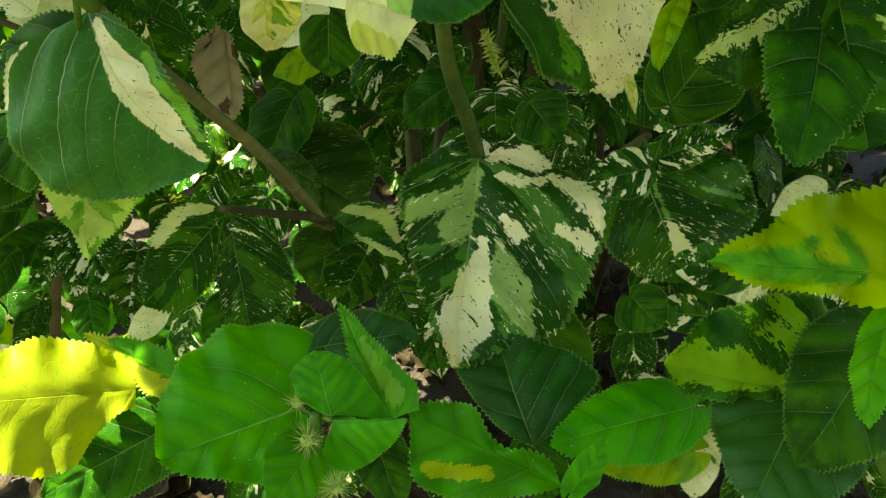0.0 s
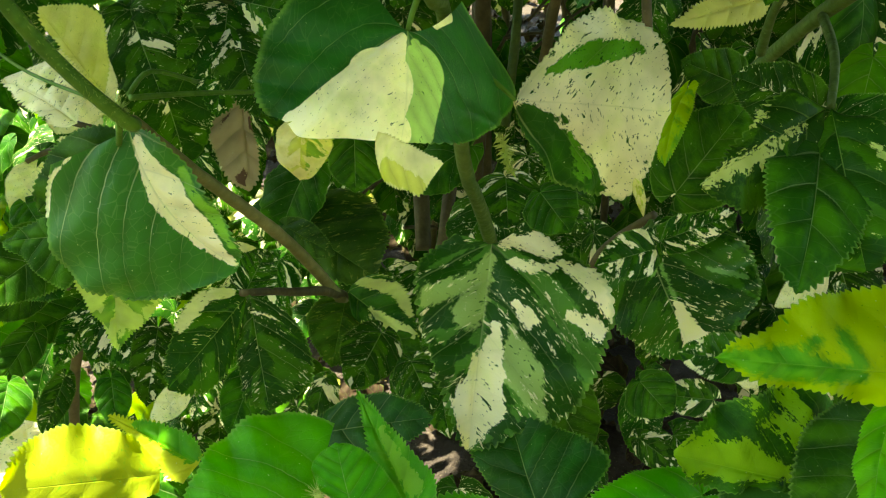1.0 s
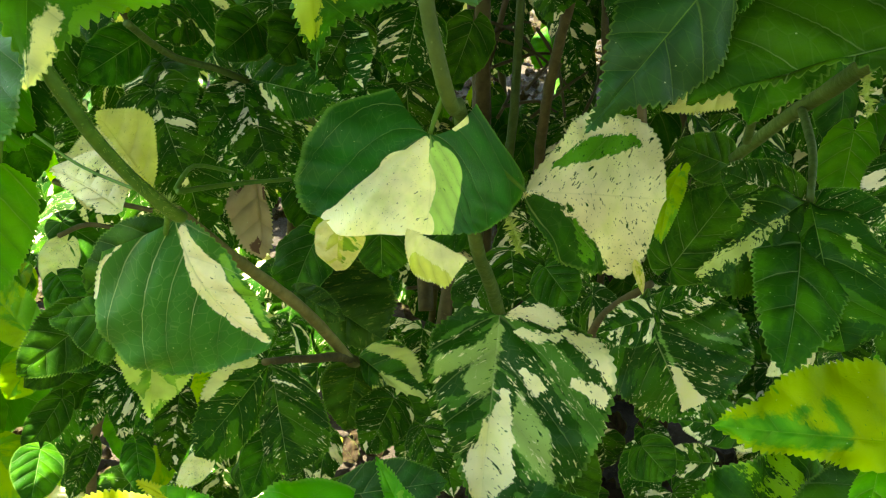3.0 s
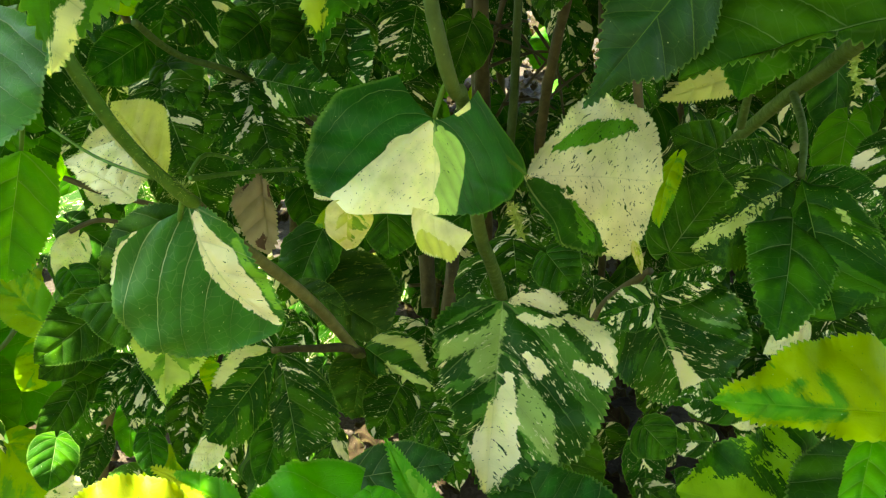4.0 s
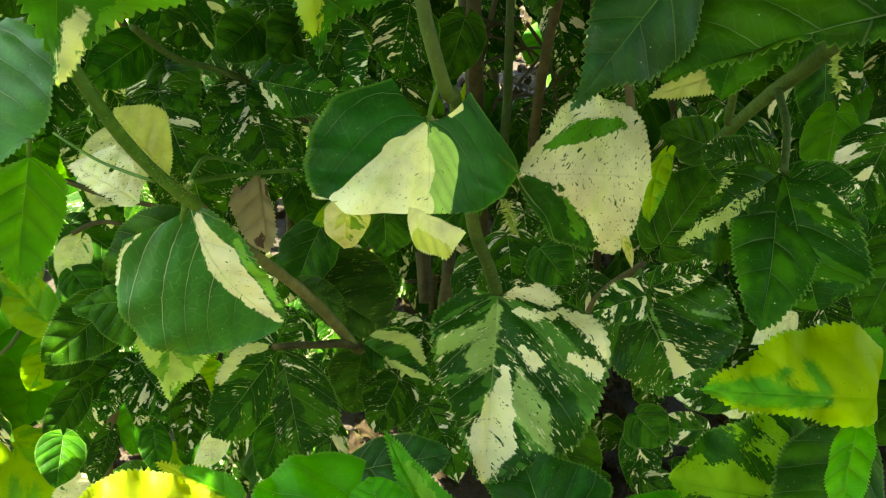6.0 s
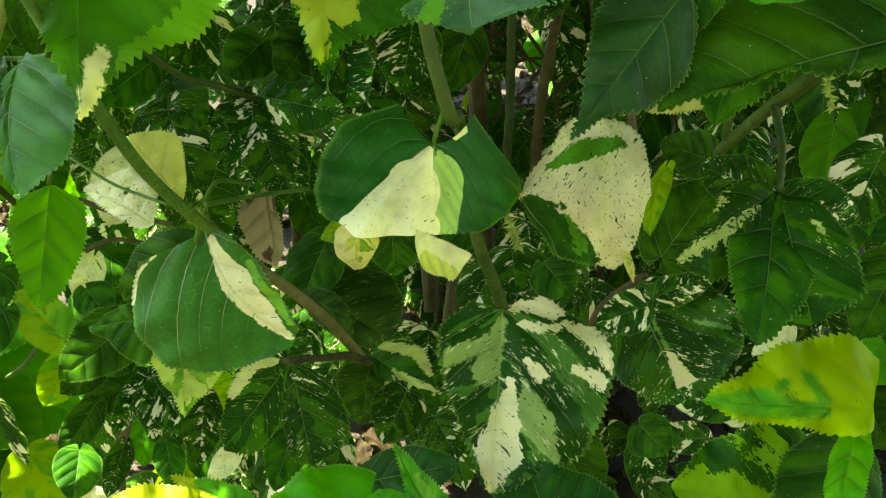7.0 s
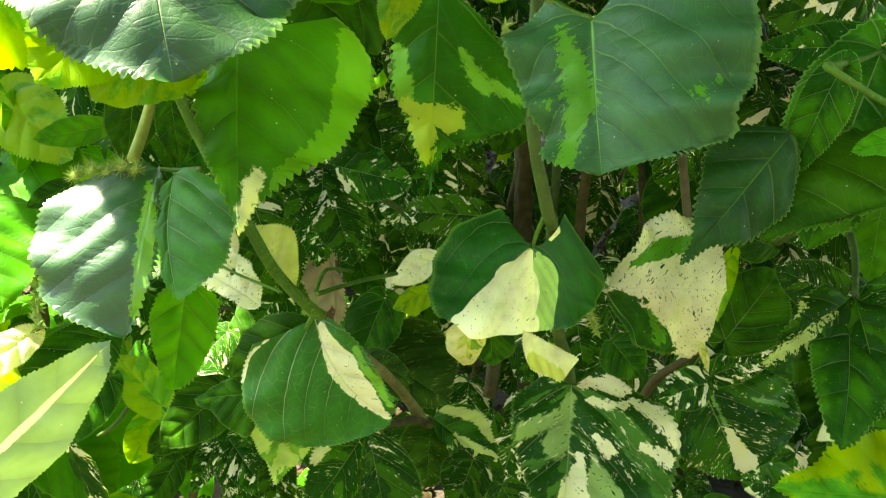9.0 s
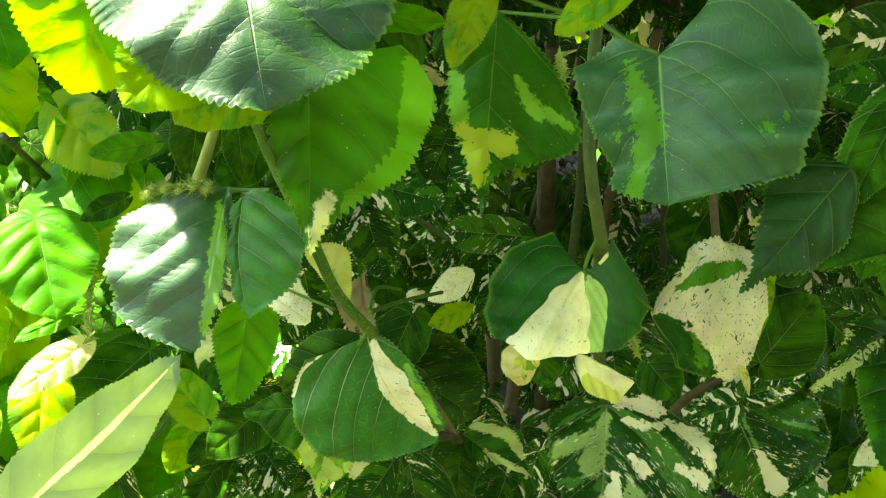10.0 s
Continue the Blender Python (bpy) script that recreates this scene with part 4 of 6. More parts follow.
leaf(branch_middle, (-0.008, 0.270, 1.115), (-0.007, 0.229, 1.062), (-0.327, -0.760, 0.562), 1.00, LEAF_P_STRIPED, node=(-0.023, 0.335, 1.118), label="large dark green leaf with a lime stripe by its midrib", cup=0.45, fold=26, bend=20, wave=0.1, left=(0.30, 0.53, 0.54, 0.52, 0.45, 0.40, 0.34, 0.32, 0.02), right=(0.44, 0.98, 1.04, 1.04, 0.99, 0.94, 0.85, 0.76, 0.02), lobe_l=0.14, lobe_r=0.32, rows=150, seed=24)
leaf(branch_middle, (-0.072, 0.394, 1.114), (-0.081, 0.381, 0.995), (-0.040, -0.999, 0.026), 1.00, LEAF_T, node=(-0.023, 0.335, 1.118), label="dark green leaf with yellow patches", bend=20, cup=0.3, wave=0.12, left=(0.04, 0.14, 0.19, 0.20, 0.18, 0.13, 0.07, 0.02, 0.00), right=(0.00, 0.18, 0.29, 0.38, 0.44, 0.43, 0.10, 0.02, 0.00), lobe_l=0.00, lobe_r=0.00, rows=150, seed=26)
leaf(branch_middle, (-0.081, 0.343, 1.136), (-0.097, 0.323, 1.097), (-0.205, -0.847, 0.491), 0.50, LIMY, node=(-0.023, 0.335, 1.118), bend=20, seed=27)
leaf(branch_middle, (-0.150, 0.317, 1.133), (-0.098, 0.303, 1.124), (-0.292, -0.613, -0.734), 0.60, BRIGHT, bend=30, seed=28)
leaf(branch_middle, (-0.018, 0.297, 1.141), (-0.051, 0.287, 1.120), (-0.093, -0.817, 0.569), 0.50, LIMY, node=(-0.023, 0.335, 1.118), bend=20, seed=29)
leaf(branch_middle, (0.088, 0.367, 0.896), (0.093, 0.359, 0.878), (0.100, -0.900, 0.400), 1.00, LEAF_CURL, label="small curled cream leaf end", bend=20, cup=0.5, left=(0.01, 0.08, 0.11, 0.11, 0.10, 0.09, 0.06, 0.03, 0.00), right=(0.01, 0.12, 0.17, 0.17, 0.17, 0.15, 0.10, 0.04, 0.00), lobe_l=0.00, lobe_r=0.00, rows=150, seed=210)

branch_right = shoot((0.189, 0.537, 0.875), "olive stem with drooping flecked leaves")
tube("stem", [(0.194, 0.526, 0.890), (0.196, 0.460, 0.944), (0.195, 0.406, 0.981), (0.183, 0.344, 1.017), (0.174, 0.301, 1.042)], [0.0040, 0.0045, 0.0048, 0.0046, 0.0044], OLIVE_STEM, branch_right, 12, 0.12)
tube("side_stem", [(0.161, 0.366, 1.012), (0.163, 0.409, 0.986), (0.166, 0.434, 0.958), (0.171, 0.451, 0.932)], [0.0023, 0.0024, 0.0025, 0.0028], OLIVE_STEM, branch_right, 10, 0.12)
tube("stalk", [(0.193, 0.434, 0.958), (0.170, 0.363, 0.961), (0.154, 0.322, 0.953)], [0.0026, 0.0022, 0.0018], OLIVE_STEM, branch_right, 10, 0.12)
leaf(branch_right, (0.154, 0.325, 0.951), (0.091, 0.280, 0.938), (0.273, -0.579, 0.769), 1.00, LEAF_F, label="dark green leaf with yellow-green streaks", bend=16, cup=0.2, wave=0.12, left=(0.01, 0.16, 0.18, 0.17, 0.13, 0.09, 0.06, 0.02, 0.00), right=(0.00, 0.08, 0.14, 0.19, 0.23, 0.26, 0.24, 0.21, 0.02), lobe_l=0.00, lobe_r=0.00, rows=150, seed=31)
leaf(branch_right, (0.154, 0.322, 0.953), (0.150, 0.255, 0.915), (-0.521, -0.331, 0.787), 1.00, LEAF_F2, label="large dark green leaf with few pale flecks", bend=30, cup=0.4, wave=0.12, left=(0.00, 0.10, 0.18, 0.23, 0.28, 0.32, 0.34, 0.36, 0.02), right=(0.00, 0.13, 0.24, 0.30, 0.32, 0.33, 0.32, 0.29, 0.02), lobe_l=0.01, lobe_r=0.00, rows=150, seed=32)
leaf(branch_right, (0.152, 0.328, 0.948), (0.121, 0.353, 0.955), (-0.420, -0.701, 0.576), 0.75, FLECK, bend=30, seed=33)
leaf(branch_right, (0.161, 0.330, 0.945), (0.198, 0.319, 0.936), (-0.181, -0.917, 0.355), 0.70, FLECK, bend=30, seed=34)
leaf(branch_right, (0.151, 0.318, 0.944), (0.117, 0.237, 0.917), (0.052, -0.339, 0.939), 0.45, PLAIN, bend=25, seed=35)
leaf(branch_right, (0.237, 0.379, 0.950), (0.209, 0.349, 0.916), (-0.249, -0.614, 0.749), 0.80, FLECK, bend=20, seed=197)
leaf(branch_right, (0.260, 0.374, 0.878), (0.223, 0.335, 0.848), (-0.193, -0.481, 0.855), 0.75, PLAIN, bend=20, seed=198)
leaf(branch_right, (0.296, 0.455, 0.902), (0.269, 0.425, 0.867), (-0.298, -0.603, 0.740), 0.90, PLAIN, bend=20, seed=199)
leaf(branch_right, (0.074, 0.252, 1.070), (0.030, 0.237, 1.018), (-0.124, -0.927, 0.354), 1.00, LEAF_P_DARK, node=(0.087, 0.269, 1.071), label="dark blue-green pointed leaf", bend=24, cup=0.3, wave=0.1, left=(0.07, 0.25, 0.30, 0.29, 0.24, 0.17, 0.09, 0.03, 0.00), right=(0.00, 0.17, 0.24, 0.28, 0.26, 0.21, 0.09, 0.04, 0.00), lobe_l=0.00, lobe_r=0.00, rows=150, seed=36)
leaf(branch_right, (0.121, 0.285, 1.096), (0.094, 0.261, 1.012), (-0.495, -0.779, 0.385), 0.62, PLAIN, node=(0.074, 0.231, 1.103), bend=25, cup=0.2, seed=195, point=0.15)
leaf(branch_right, (0.158, 0.243, 1.052), (0.064, 0.241, 1.027), (-0.231, -0.756, 0.613), 1.00, PLAIN, bend=14, cup=0.2, left=(0.30, 0.36, 0.41, 0.40, 0.39, 0.33, 0.27, 0.16, 0.00), right=(0.00, 0.10, 0.07, 0.05, 0.01, 0.00, 0.00, 0.00, 0.00), lobe_l=0.10, lobe_r=0.02, rows=150, seed=37)
leaf(branch_right, (0.124, 0.229, 1.079), (0.091, 0.234, 1.068), (-0.338, -0.602, 0.723), 0.42, BRIGHT, node=(0.074, 0.231, 1.103), bend=15, seed=38)
leaf(branch_right, (0.089, 0.251, 1.097), (0.078, 0.252, 1.053), (-0.734, -0.657, 0.170), 0.50, PLAIN, node=(0.074, 0.231, 1.103), bend=20, seed=39)
leaf(branch_right, (0.159, 0.389, 1.103), (0.104, 0.382, 1.093), (0.058, -0.959, 0.279), 0.70, MARBLE, label="cream leaf mottled with green", bend=20, seed=40)
leaf(branch_right, (0.141, 0.326, 1.089), (0.082, 0.325, 1.089), (0.026, -0.974, 0.226), 0.40, FLECK, bend=20, seed=41)
leaf(branch_right, (0.210, 0.386, 0.825), (0.179, 0.375, 0.810), (0.100, -0.850, 0.500), 1.00, PALE, label="cream leaf dotted with green", bend=12, left=(0.01, 0.17, 0.24, 0.25, 0.26, 0.24, 0.16, 0.08, 0.00), right=(0.04, 0.22, 0.27, 0.28, 0.30, 0.24, 0.16, 0.08, 0.00), lobe_l=0.00, lobe_r=0.00, rows=150, seed=211)
leaf(branch_right, (0.268, 0.391, 0.835), (0.249, 0.379, 0.818), (0.000, -0.850, 0.500), 1.00, PALE, label="cream leaf dotted with green", bend=12, left=(0.01, 0.18, 0.28, 0.29, 0.30, 0.28, 0.19, 0.10, 0.00), right=(0.00, 0.13, 0.25, 0.27, 0.27, 0.28, 0.24, 0.12, 0.00), lobe_l=0.00, lobe_r=0.00, rows=150, seed=212)

branch_low_right = shoot((0.261, 0.293, 0.666), "short green stem with lime-striped leaves")
tube("stem", [(0.261, 0.293, 0.666), (0.225, 0.308, 0.723), (0.191, 0.306, 0.746)], [0.004, 0.004, 0.0035], GREEN_STEM, branch_low_right, 12, 0.12)
leaf(branch_low_right, (0.217, 0.296, 0.828), (0.128, 0.320, 0.819), (-0.176, -0.781, 0.599), 1.00, LEAF_G, label="lime and green leaf in bright light", bend=26, cup=0.4, wave=0.2, left=(0.30, 0.43, 0.42, 0.39, 0.36, 0.28, 0.15, 0.09, 0.00), right=(0.12, 0.16, 0.16, 0.12, 0.12, 0.11, 0.10, 0.06, 0.00), lobe_l=0.12, lobe_r=0.00, rows=150, seed=51)
leaf(branch_low_right, (0.187, 0.301, 0.747), (0.112, 0.303, 0.767), (0.128, -0.825, 0.551), 1.00, LEAF_H, node=(0.192, 0.306, 0.746), label="dark green leaf with a lime half", bend=14, fold=14, wave=0.12, cup=0.2, left=(0.51, 0.64, 0.67, 0.63, 0.58, 0.50, 0.41, 0.30, 0.02), right=(0.00, 0.03, 0.06, 0.09, 0.11, 0.15, 0.15, 0.14, 0.00), lobe_l=0.20, lobe_r=0.00, rows=150, seed=52)
leaf(branch_low_right, (0.187, 0.301, 0.748), (0.146, 0.245, 0.729), (-0.107, -0.259, 0.960), 1.05, LEAF_P, node=(0.192, 0.306, 0.746), bend=30, seed=53, point=0.1)
leaf(branch_low_right, (0.192, 0.301, 0.748), (0.206, 0.297, 0.759), (-0.597, -0.607, 0.524), 0.45, LIMY, node=(0.192, 0.306, 0.746), bend=20, seed=54)
leaf(branch_low_right, (0.216, 0.304, 0.787), (0.160, 0.246, 0.756), (0.124, -0.555, 0.822), 0.72, PLAIN, bend=25, seed=55)
leaf(branch_low_right, (0.213, 0.300, 0.807), (0.189, 0.249, 0.778), (-0.730, -0.051, 0.681), 0.40, LEAF_SUNNY, bend=25, seed=56)
leaf(branch_low_right, (0.133, 0.291, 0.715), (0.073, 0.274, 0.726), (0.276, -0.437, 0.856), 0.48, LIMY, bend=15, seed=57)
leaf(branch_low_right, (0.132, 0.304, 0.735), (0.052, 0.269, 0.745), (0.284, -0.388, 0.877), 0.50, LEAF_I, bend=25, seed=58, cup=0.3)
leaf(branch_low_right, (0.140, 0.303, 0.715), (0.132, 0.276, 0.695), (-0.268, -0.539, 0.798), 0.70, PALE, bend=15, seed=59)
leaf(branch_low_right, (0.162, 0.386, 0.729), (0.119, 0.373, 0.746), (0.417, -0.757, 0.503), 0.50, MARBLE, bend=15, seed=60)
leaf(branch_low_right, (0.193, 0.398, 0.746), (0.161, 0.382, 0.759), (0.521, -0.678, 0.518), 0.70, PALE, bend=15, seed=61)

branch_low_middle = shoot((-0.054, 0.257, 0.685), "hairy green shoot tip with bright green leaves")
tube("stem", [(-0.054, 0.257, 0.685), (-0.062, 0.266, 0.732), (-0.062, 0.278, 0.758)], [0.004, 0.0035, 0.003], GREEN_STEM, branch_low_middle, 12, 0.12)
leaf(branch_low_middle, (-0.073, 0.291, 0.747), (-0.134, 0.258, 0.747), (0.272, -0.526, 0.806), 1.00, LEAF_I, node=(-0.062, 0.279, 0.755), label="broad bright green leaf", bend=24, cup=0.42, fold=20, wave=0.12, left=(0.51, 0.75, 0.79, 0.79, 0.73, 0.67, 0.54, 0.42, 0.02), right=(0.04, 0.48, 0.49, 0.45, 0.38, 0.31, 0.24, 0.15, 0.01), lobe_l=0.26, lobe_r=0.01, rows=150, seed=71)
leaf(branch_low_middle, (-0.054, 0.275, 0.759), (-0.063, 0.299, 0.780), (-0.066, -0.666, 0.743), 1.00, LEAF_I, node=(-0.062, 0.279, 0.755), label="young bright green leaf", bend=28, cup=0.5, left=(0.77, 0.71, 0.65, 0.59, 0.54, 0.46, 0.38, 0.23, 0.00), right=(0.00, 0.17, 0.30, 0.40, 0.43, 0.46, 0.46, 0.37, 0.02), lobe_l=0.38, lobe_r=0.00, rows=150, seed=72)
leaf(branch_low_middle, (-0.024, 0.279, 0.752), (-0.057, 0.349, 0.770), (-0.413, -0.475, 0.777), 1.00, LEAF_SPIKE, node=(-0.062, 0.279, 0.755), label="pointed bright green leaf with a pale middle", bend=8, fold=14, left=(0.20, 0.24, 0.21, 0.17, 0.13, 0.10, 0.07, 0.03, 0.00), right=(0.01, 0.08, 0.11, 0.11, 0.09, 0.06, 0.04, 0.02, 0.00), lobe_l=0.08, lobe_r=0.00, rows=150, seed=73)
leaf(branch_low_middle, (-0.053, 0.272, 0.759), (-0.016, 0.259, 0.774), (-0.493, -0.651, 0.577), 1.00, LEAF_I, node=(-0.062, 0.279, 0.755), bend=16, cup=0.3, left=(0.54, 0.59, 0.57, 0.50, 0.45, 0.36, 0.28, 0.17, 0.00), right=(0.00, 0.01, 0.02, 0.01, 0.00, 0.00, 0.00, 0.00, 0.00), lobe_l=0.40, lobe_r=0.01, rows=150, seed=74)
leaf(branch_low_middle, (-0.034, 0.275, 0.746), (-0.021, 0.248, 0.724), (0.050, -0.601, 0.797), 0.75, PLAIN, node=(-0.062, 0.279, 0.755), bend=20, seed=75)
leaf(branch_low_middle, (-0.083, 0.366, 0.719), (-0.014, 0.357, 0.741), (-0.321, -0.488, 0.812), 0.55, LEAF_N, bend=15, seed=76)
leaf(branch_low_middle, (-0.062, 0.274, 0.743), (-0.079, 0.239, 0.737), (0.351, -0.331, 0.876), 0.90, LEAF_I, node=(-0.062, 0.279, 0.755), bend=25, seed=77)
leaf(branch_low_middle, (0.055, 0.244, 0.745), (-0.017, 0.281, 0.754), (-0.199, -0.588, 0.784), 1.00, LEAF_O, label="green leaf with a yellow-green patch", bend=12, fold=18, cup=0.25, wave=0.14, left=(0.00, 0.10, 0.10, 0.06, 0.09, 0.20, 0.18, 0.12, 0.00), right=(0.00, 0.09, 0.18, 0.25, 0.32, 0.35, 0.34, 0.20, 0.00), lobe_l=0.00, lobe_r=0.00, rows=150, seed=78)
leaf(branch_low_middle, (0.059, 0.243, 0.743), (0.077, 0.261, 0.760), (0.405, -0.809, 0.425), 0.60, LEAF_I, bend=20, seed=79)
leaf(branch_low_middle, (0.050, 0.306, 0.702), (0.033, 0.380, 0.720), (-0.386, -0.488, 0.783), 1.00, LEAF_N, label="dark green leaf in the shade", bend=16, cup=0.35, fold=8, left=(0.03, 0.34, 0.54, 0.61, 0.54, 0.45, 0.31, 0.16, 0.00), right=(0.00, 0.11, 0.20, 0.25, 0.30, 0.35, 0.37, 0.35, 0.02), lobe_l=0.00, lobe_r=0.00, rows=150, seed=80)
leaf(branch_low_middle, (-0.172, 0.327, 0.725), (-0.245, 0.298, 0.744), (0.430, -0.609, 0.667), 1.00, LEAF_J, label="yellow leaf with green dots in the sun", bend=18, wave=0.12, quilt=0.012, cup=0.25, left=(0.07, 0.23, 0.31, 0.36, 0.38, 0.38, 0.35, 0.26, 0.01), right=(0.12, 0.15, 0.27, 0.45, 0.49, 0.51, 0.46, 0.40, 0.02), lobe_l=0.00, lobe_r=0.00, rows=150, seed=81)
leaf(branch_low_middle, (-0.148, 0.327, 0.733), (-0.221, 0.380, 0.720), (-0.321, -0.242, 0.916), 1.00, LEAF_J2, bend=8, fold=14, left=(0.06, 0.11, 0.12, 0.11, 0.10, 0.07, 0.04, 0.02, 0.00), right=(0.15, 0.15, 0.12, 0.09, 0.07, 0.05, 0.03, 0.02, 0.00), lobe_l=0.00, lobe_r=0.03, rows=150, seed=82)
leaf(branch_low_middle, (-0.155, 0.327, 0.698), (-0.223, 0.290, 0.679), (0.205, -0.709, 0.675), 0.65, PLAIN, bend=20, seed=83)
leaf(branch_low_middle, (-0.269, 0.362, 0.669), (-0.311, 0.429, 0.666), (-0.041, 0.014, 0.999), 0.60, PALE, label="pale leaf bleached by the sun", bend=20, seed=84)

branch_back_left = shoot((-0.064, 0.706, 0.506), "woody brown stem with flecked leaves")
tube("stem", [(-0.064, 0.706, 0.506), (-0.094, 0.586, 0.663), (-0.124, 0.499, 0.732), (-0.141, 0.437, 0.775)], [0.006, 0.005, 0.003, 0.0025], BROWN_STEM, branch_back_left, 12, 0.12)
leaf(branch_back_left, (-0.137, 0.439, 0.771), (-0.121, 0.389, 0.716), (0.044, -0.551, 0.833), 1.00, LEAF_K, node=(-0.143, 0.455, 0.759), bend=18, cup=0.35, fold=6, left=(0.00, 0.07, 0.11, 0.15, 0.17, 0.18, 0.18, 0.16, 0.01), right=(0.03, 0.20, 0.32, 0.37, 0.41, 0.42, 0.40, 0.34, 0.02), lobe_l=0.00, lobe_r=0.00, rows=150, seed=91)
leaf(branch_back_left, (-0.139, 0.439, 0.771), (-0.178, 0.377, 0.745), (0.622, -0.364, 0.693), 1.00, LEAF_K2, node=(-0.143, 0.455, 0.759), label="flecked leaf with a cream edge", bend=18, cup=0.3, left=(0.07, 0.26, 0.31, 0.32, 0.29, 0.25, 0.20, 0.12, 0.00), right=(0.00, 0.09, 0.17, 0.23, 0.27, 0.28, 0.27, 0.21, 0.02), lobe_l=0.00, lobe_r=0.00, rows=150, seed=92)
leaf(branch_back_left, (-0.146, 0.462, 0.759), (-0.139, 0.508, 0.764), (0.521, -0.159, 0.839), 0.70, STREAK, node=(-0.143, 0.455, 0.759), bend=20, seed=94)
leaf(branch_back_left, (-0.092, 0.579, 0.676), (-0.029, 0.507, 0.675), (-0.494, -0.438, 0.751), 1.00, LEAF_L, node=(-0.102, 0.586, 0.667), label="small leaf with a yellow-cream rim", bend=28, cup=0.35, left=(0.00, 0.09, 0.17, 0.17, 0.17, 0.16, 0.15, 0.12, 0.00), right=(0.16, 0.27, 0.31, 0.31, 0.30, 0.25, 0.19, 0.10, 0.00), lobe_l=0.00, lobe_r=0.02, rows=150, seed=95)
leaf(branch_back_left, (-0.095, 0.575, 0.668), (-0.098, 0.496, 0.660), (0.250, -0.107, 0.962), 0.70, LEAF_M_SHADED, node=(-0.102, 0.586, 0.667), bend=30, seed=96)
leaf(branch_back_left, (-0.066, 0.541, 0.672), (-0.025, 0.486, 0.663), (-0.356, -0.399, 0.845), 0.60, PLAIN, bend=30, seed=97)
leaf(branch_back_left, (-0.186, 0.774, 0.635), (-0.078, 0.686, 0.617), (-0.278, -0.510, 0.814), 1.00, LEAF_M_SHADED, label="yellow-green mottled leaf, shade darkened into its colour", bend=20, cup=0.3, left=(0.00, 0.12, 0.17, 0.19, 0.20, 0.19, 0.17, 0.13, 0.01), right=(0.21, 0.42, 0.48, 0.52, 0.48, 0.45, 0.38, 0.27, 0.02), lobe_l=0.00, lobe_r=0.04, rows=150, seed=98)
leaf(branch_back_left, (-0.169, 0.707, 0.665), (-0.116, 0.673, 0.652), (-0.272, -0.688, 0.673), 0.50, LEAF_M_SHADED, bend=25, seed=99)

branch_back_right = shoot((0.126, 0.669, 0.599), "brown stem with dark flecked leaves")
tube("stem", [(0.126, 0.669, 0.599), (0.129, 0.601, 0.702), (0.154, 0.548, 0.771)], [0.005, 0.0045, 0.003], BROWN_STEM, branch_back_right, 12, 0.12)
leaf(branch_back_right, (0.139, 0.525, 0.768), (0.177, 0.471, 0.694), (-0.399, -0.511, 0.761), 1.00, LEAF_D, node=(0.149, 0.537, 0.772), label="dark green leaf with many pale flecks", bend=26, cup=0.35, wave=0.1, left=(0.15, 0.35, 0.41, 0.44, 0.45, 0.42, 0.36, 0.28, 0.02), right=(0.22, 0.50, 0.61, 0.66, 0.68, 0.66, 0.62, 0.53, 0.02), lobe_l=0.03, lobe_r=0.04, rows=150, seed=101)
leaf(branch_back_right, (0.147, 0.509, 0.764), (0.097, 0.478, 0.769), (0.456, -0.606, 0.652), 0.60, MARBLE, node=(0.149, 0.537, 0.772), bend=25, seed=102)
leaf(branch_back_right, (0.151, 0.512, 0.769), (0.204, 0.513, 0.792), (-0.216, -0.809, 0.547), 0.50, STREAK, node=(0.149, 0.537, 0.772), bend=25, seed=103)
leaf(branch_back_right, (0.142, 0.468, 0.833), (0.179, 0.476, 0.890), (-0.357, -0.860, 0.365), 0.90, PLAIN, bend=20, seed=104)
leaf(branch_back_right, (0.145, 0.491, 0.895), (0.124, 0.440, 0.866), (-0.663, -0.144, 0.735), 0.35, LIMY, bend=30, seed=105)
leaf(branch_back_right, (0.036, 0.526, 0.814), (0.035, 0.473, 0.802), (-0.099, -0.223, 0.970), 0.90, MARBLE, bend=20, seed=106)
leaf(branch_back_right, (0.053, 0.459, 0.838), (0.068, 0.421, 0.831), (-0.475, -0.326, 0.817), 0.90, PLAIN, bend=20, seed=107)
leaf(branch_back_right, (0.169, 0.367, 0.776), (0.122, 0.354, 0.794), (0.403, -0.740, 0.539), 0.55, FLECK, bend=20, seed=108)
leaf(branch_back_right, (0.111, 0.377, 0.752), (0.124, 0.352, 0.748), (-0.468, -0.366, 0.804), 1.20, PLAIN, bend=20, seed=110)
leaf(branch_back_right, (0.225, 0.589, 0.927), (0.142, 0.540, 0.921), (0.477, -0.749, 0.459), 1.00, LEAF_YELLOW, bend=12, left=(0.00, 0.09, 0.10, 0.10, 0.09, 0.09, 0.07, 0.03, 0.00), right=(0.04, 0.12, 0.12, 0.12, 0.11, 0.09, 0.07, 0.04, 0.00), lobe_l=0.00, lobe_r=0.00, rows=150, seed=112)
leaf(branch_back_right, (0.197, 0.539, 0.879), (0.149, 0.528, 0.901), (0.280, -0.948, 0.148), 0.70, PLAIN, bend=20, seed=113)

branch_back_top = shoot((-0.114, 0.919, 0.738), "thin brown stem with streaked hanging leaves")
tube("stem", [(-0.114, 0.919, 0.738), (-0.211, 0.766, 0.874), (-0.250, 0.679, 0.923), (-0.252, 0.592, 0.972)], [0.004, 0.0035, 0.003, 0.003], OLIVE_STEM, branch_back_top, 12, 0.12)
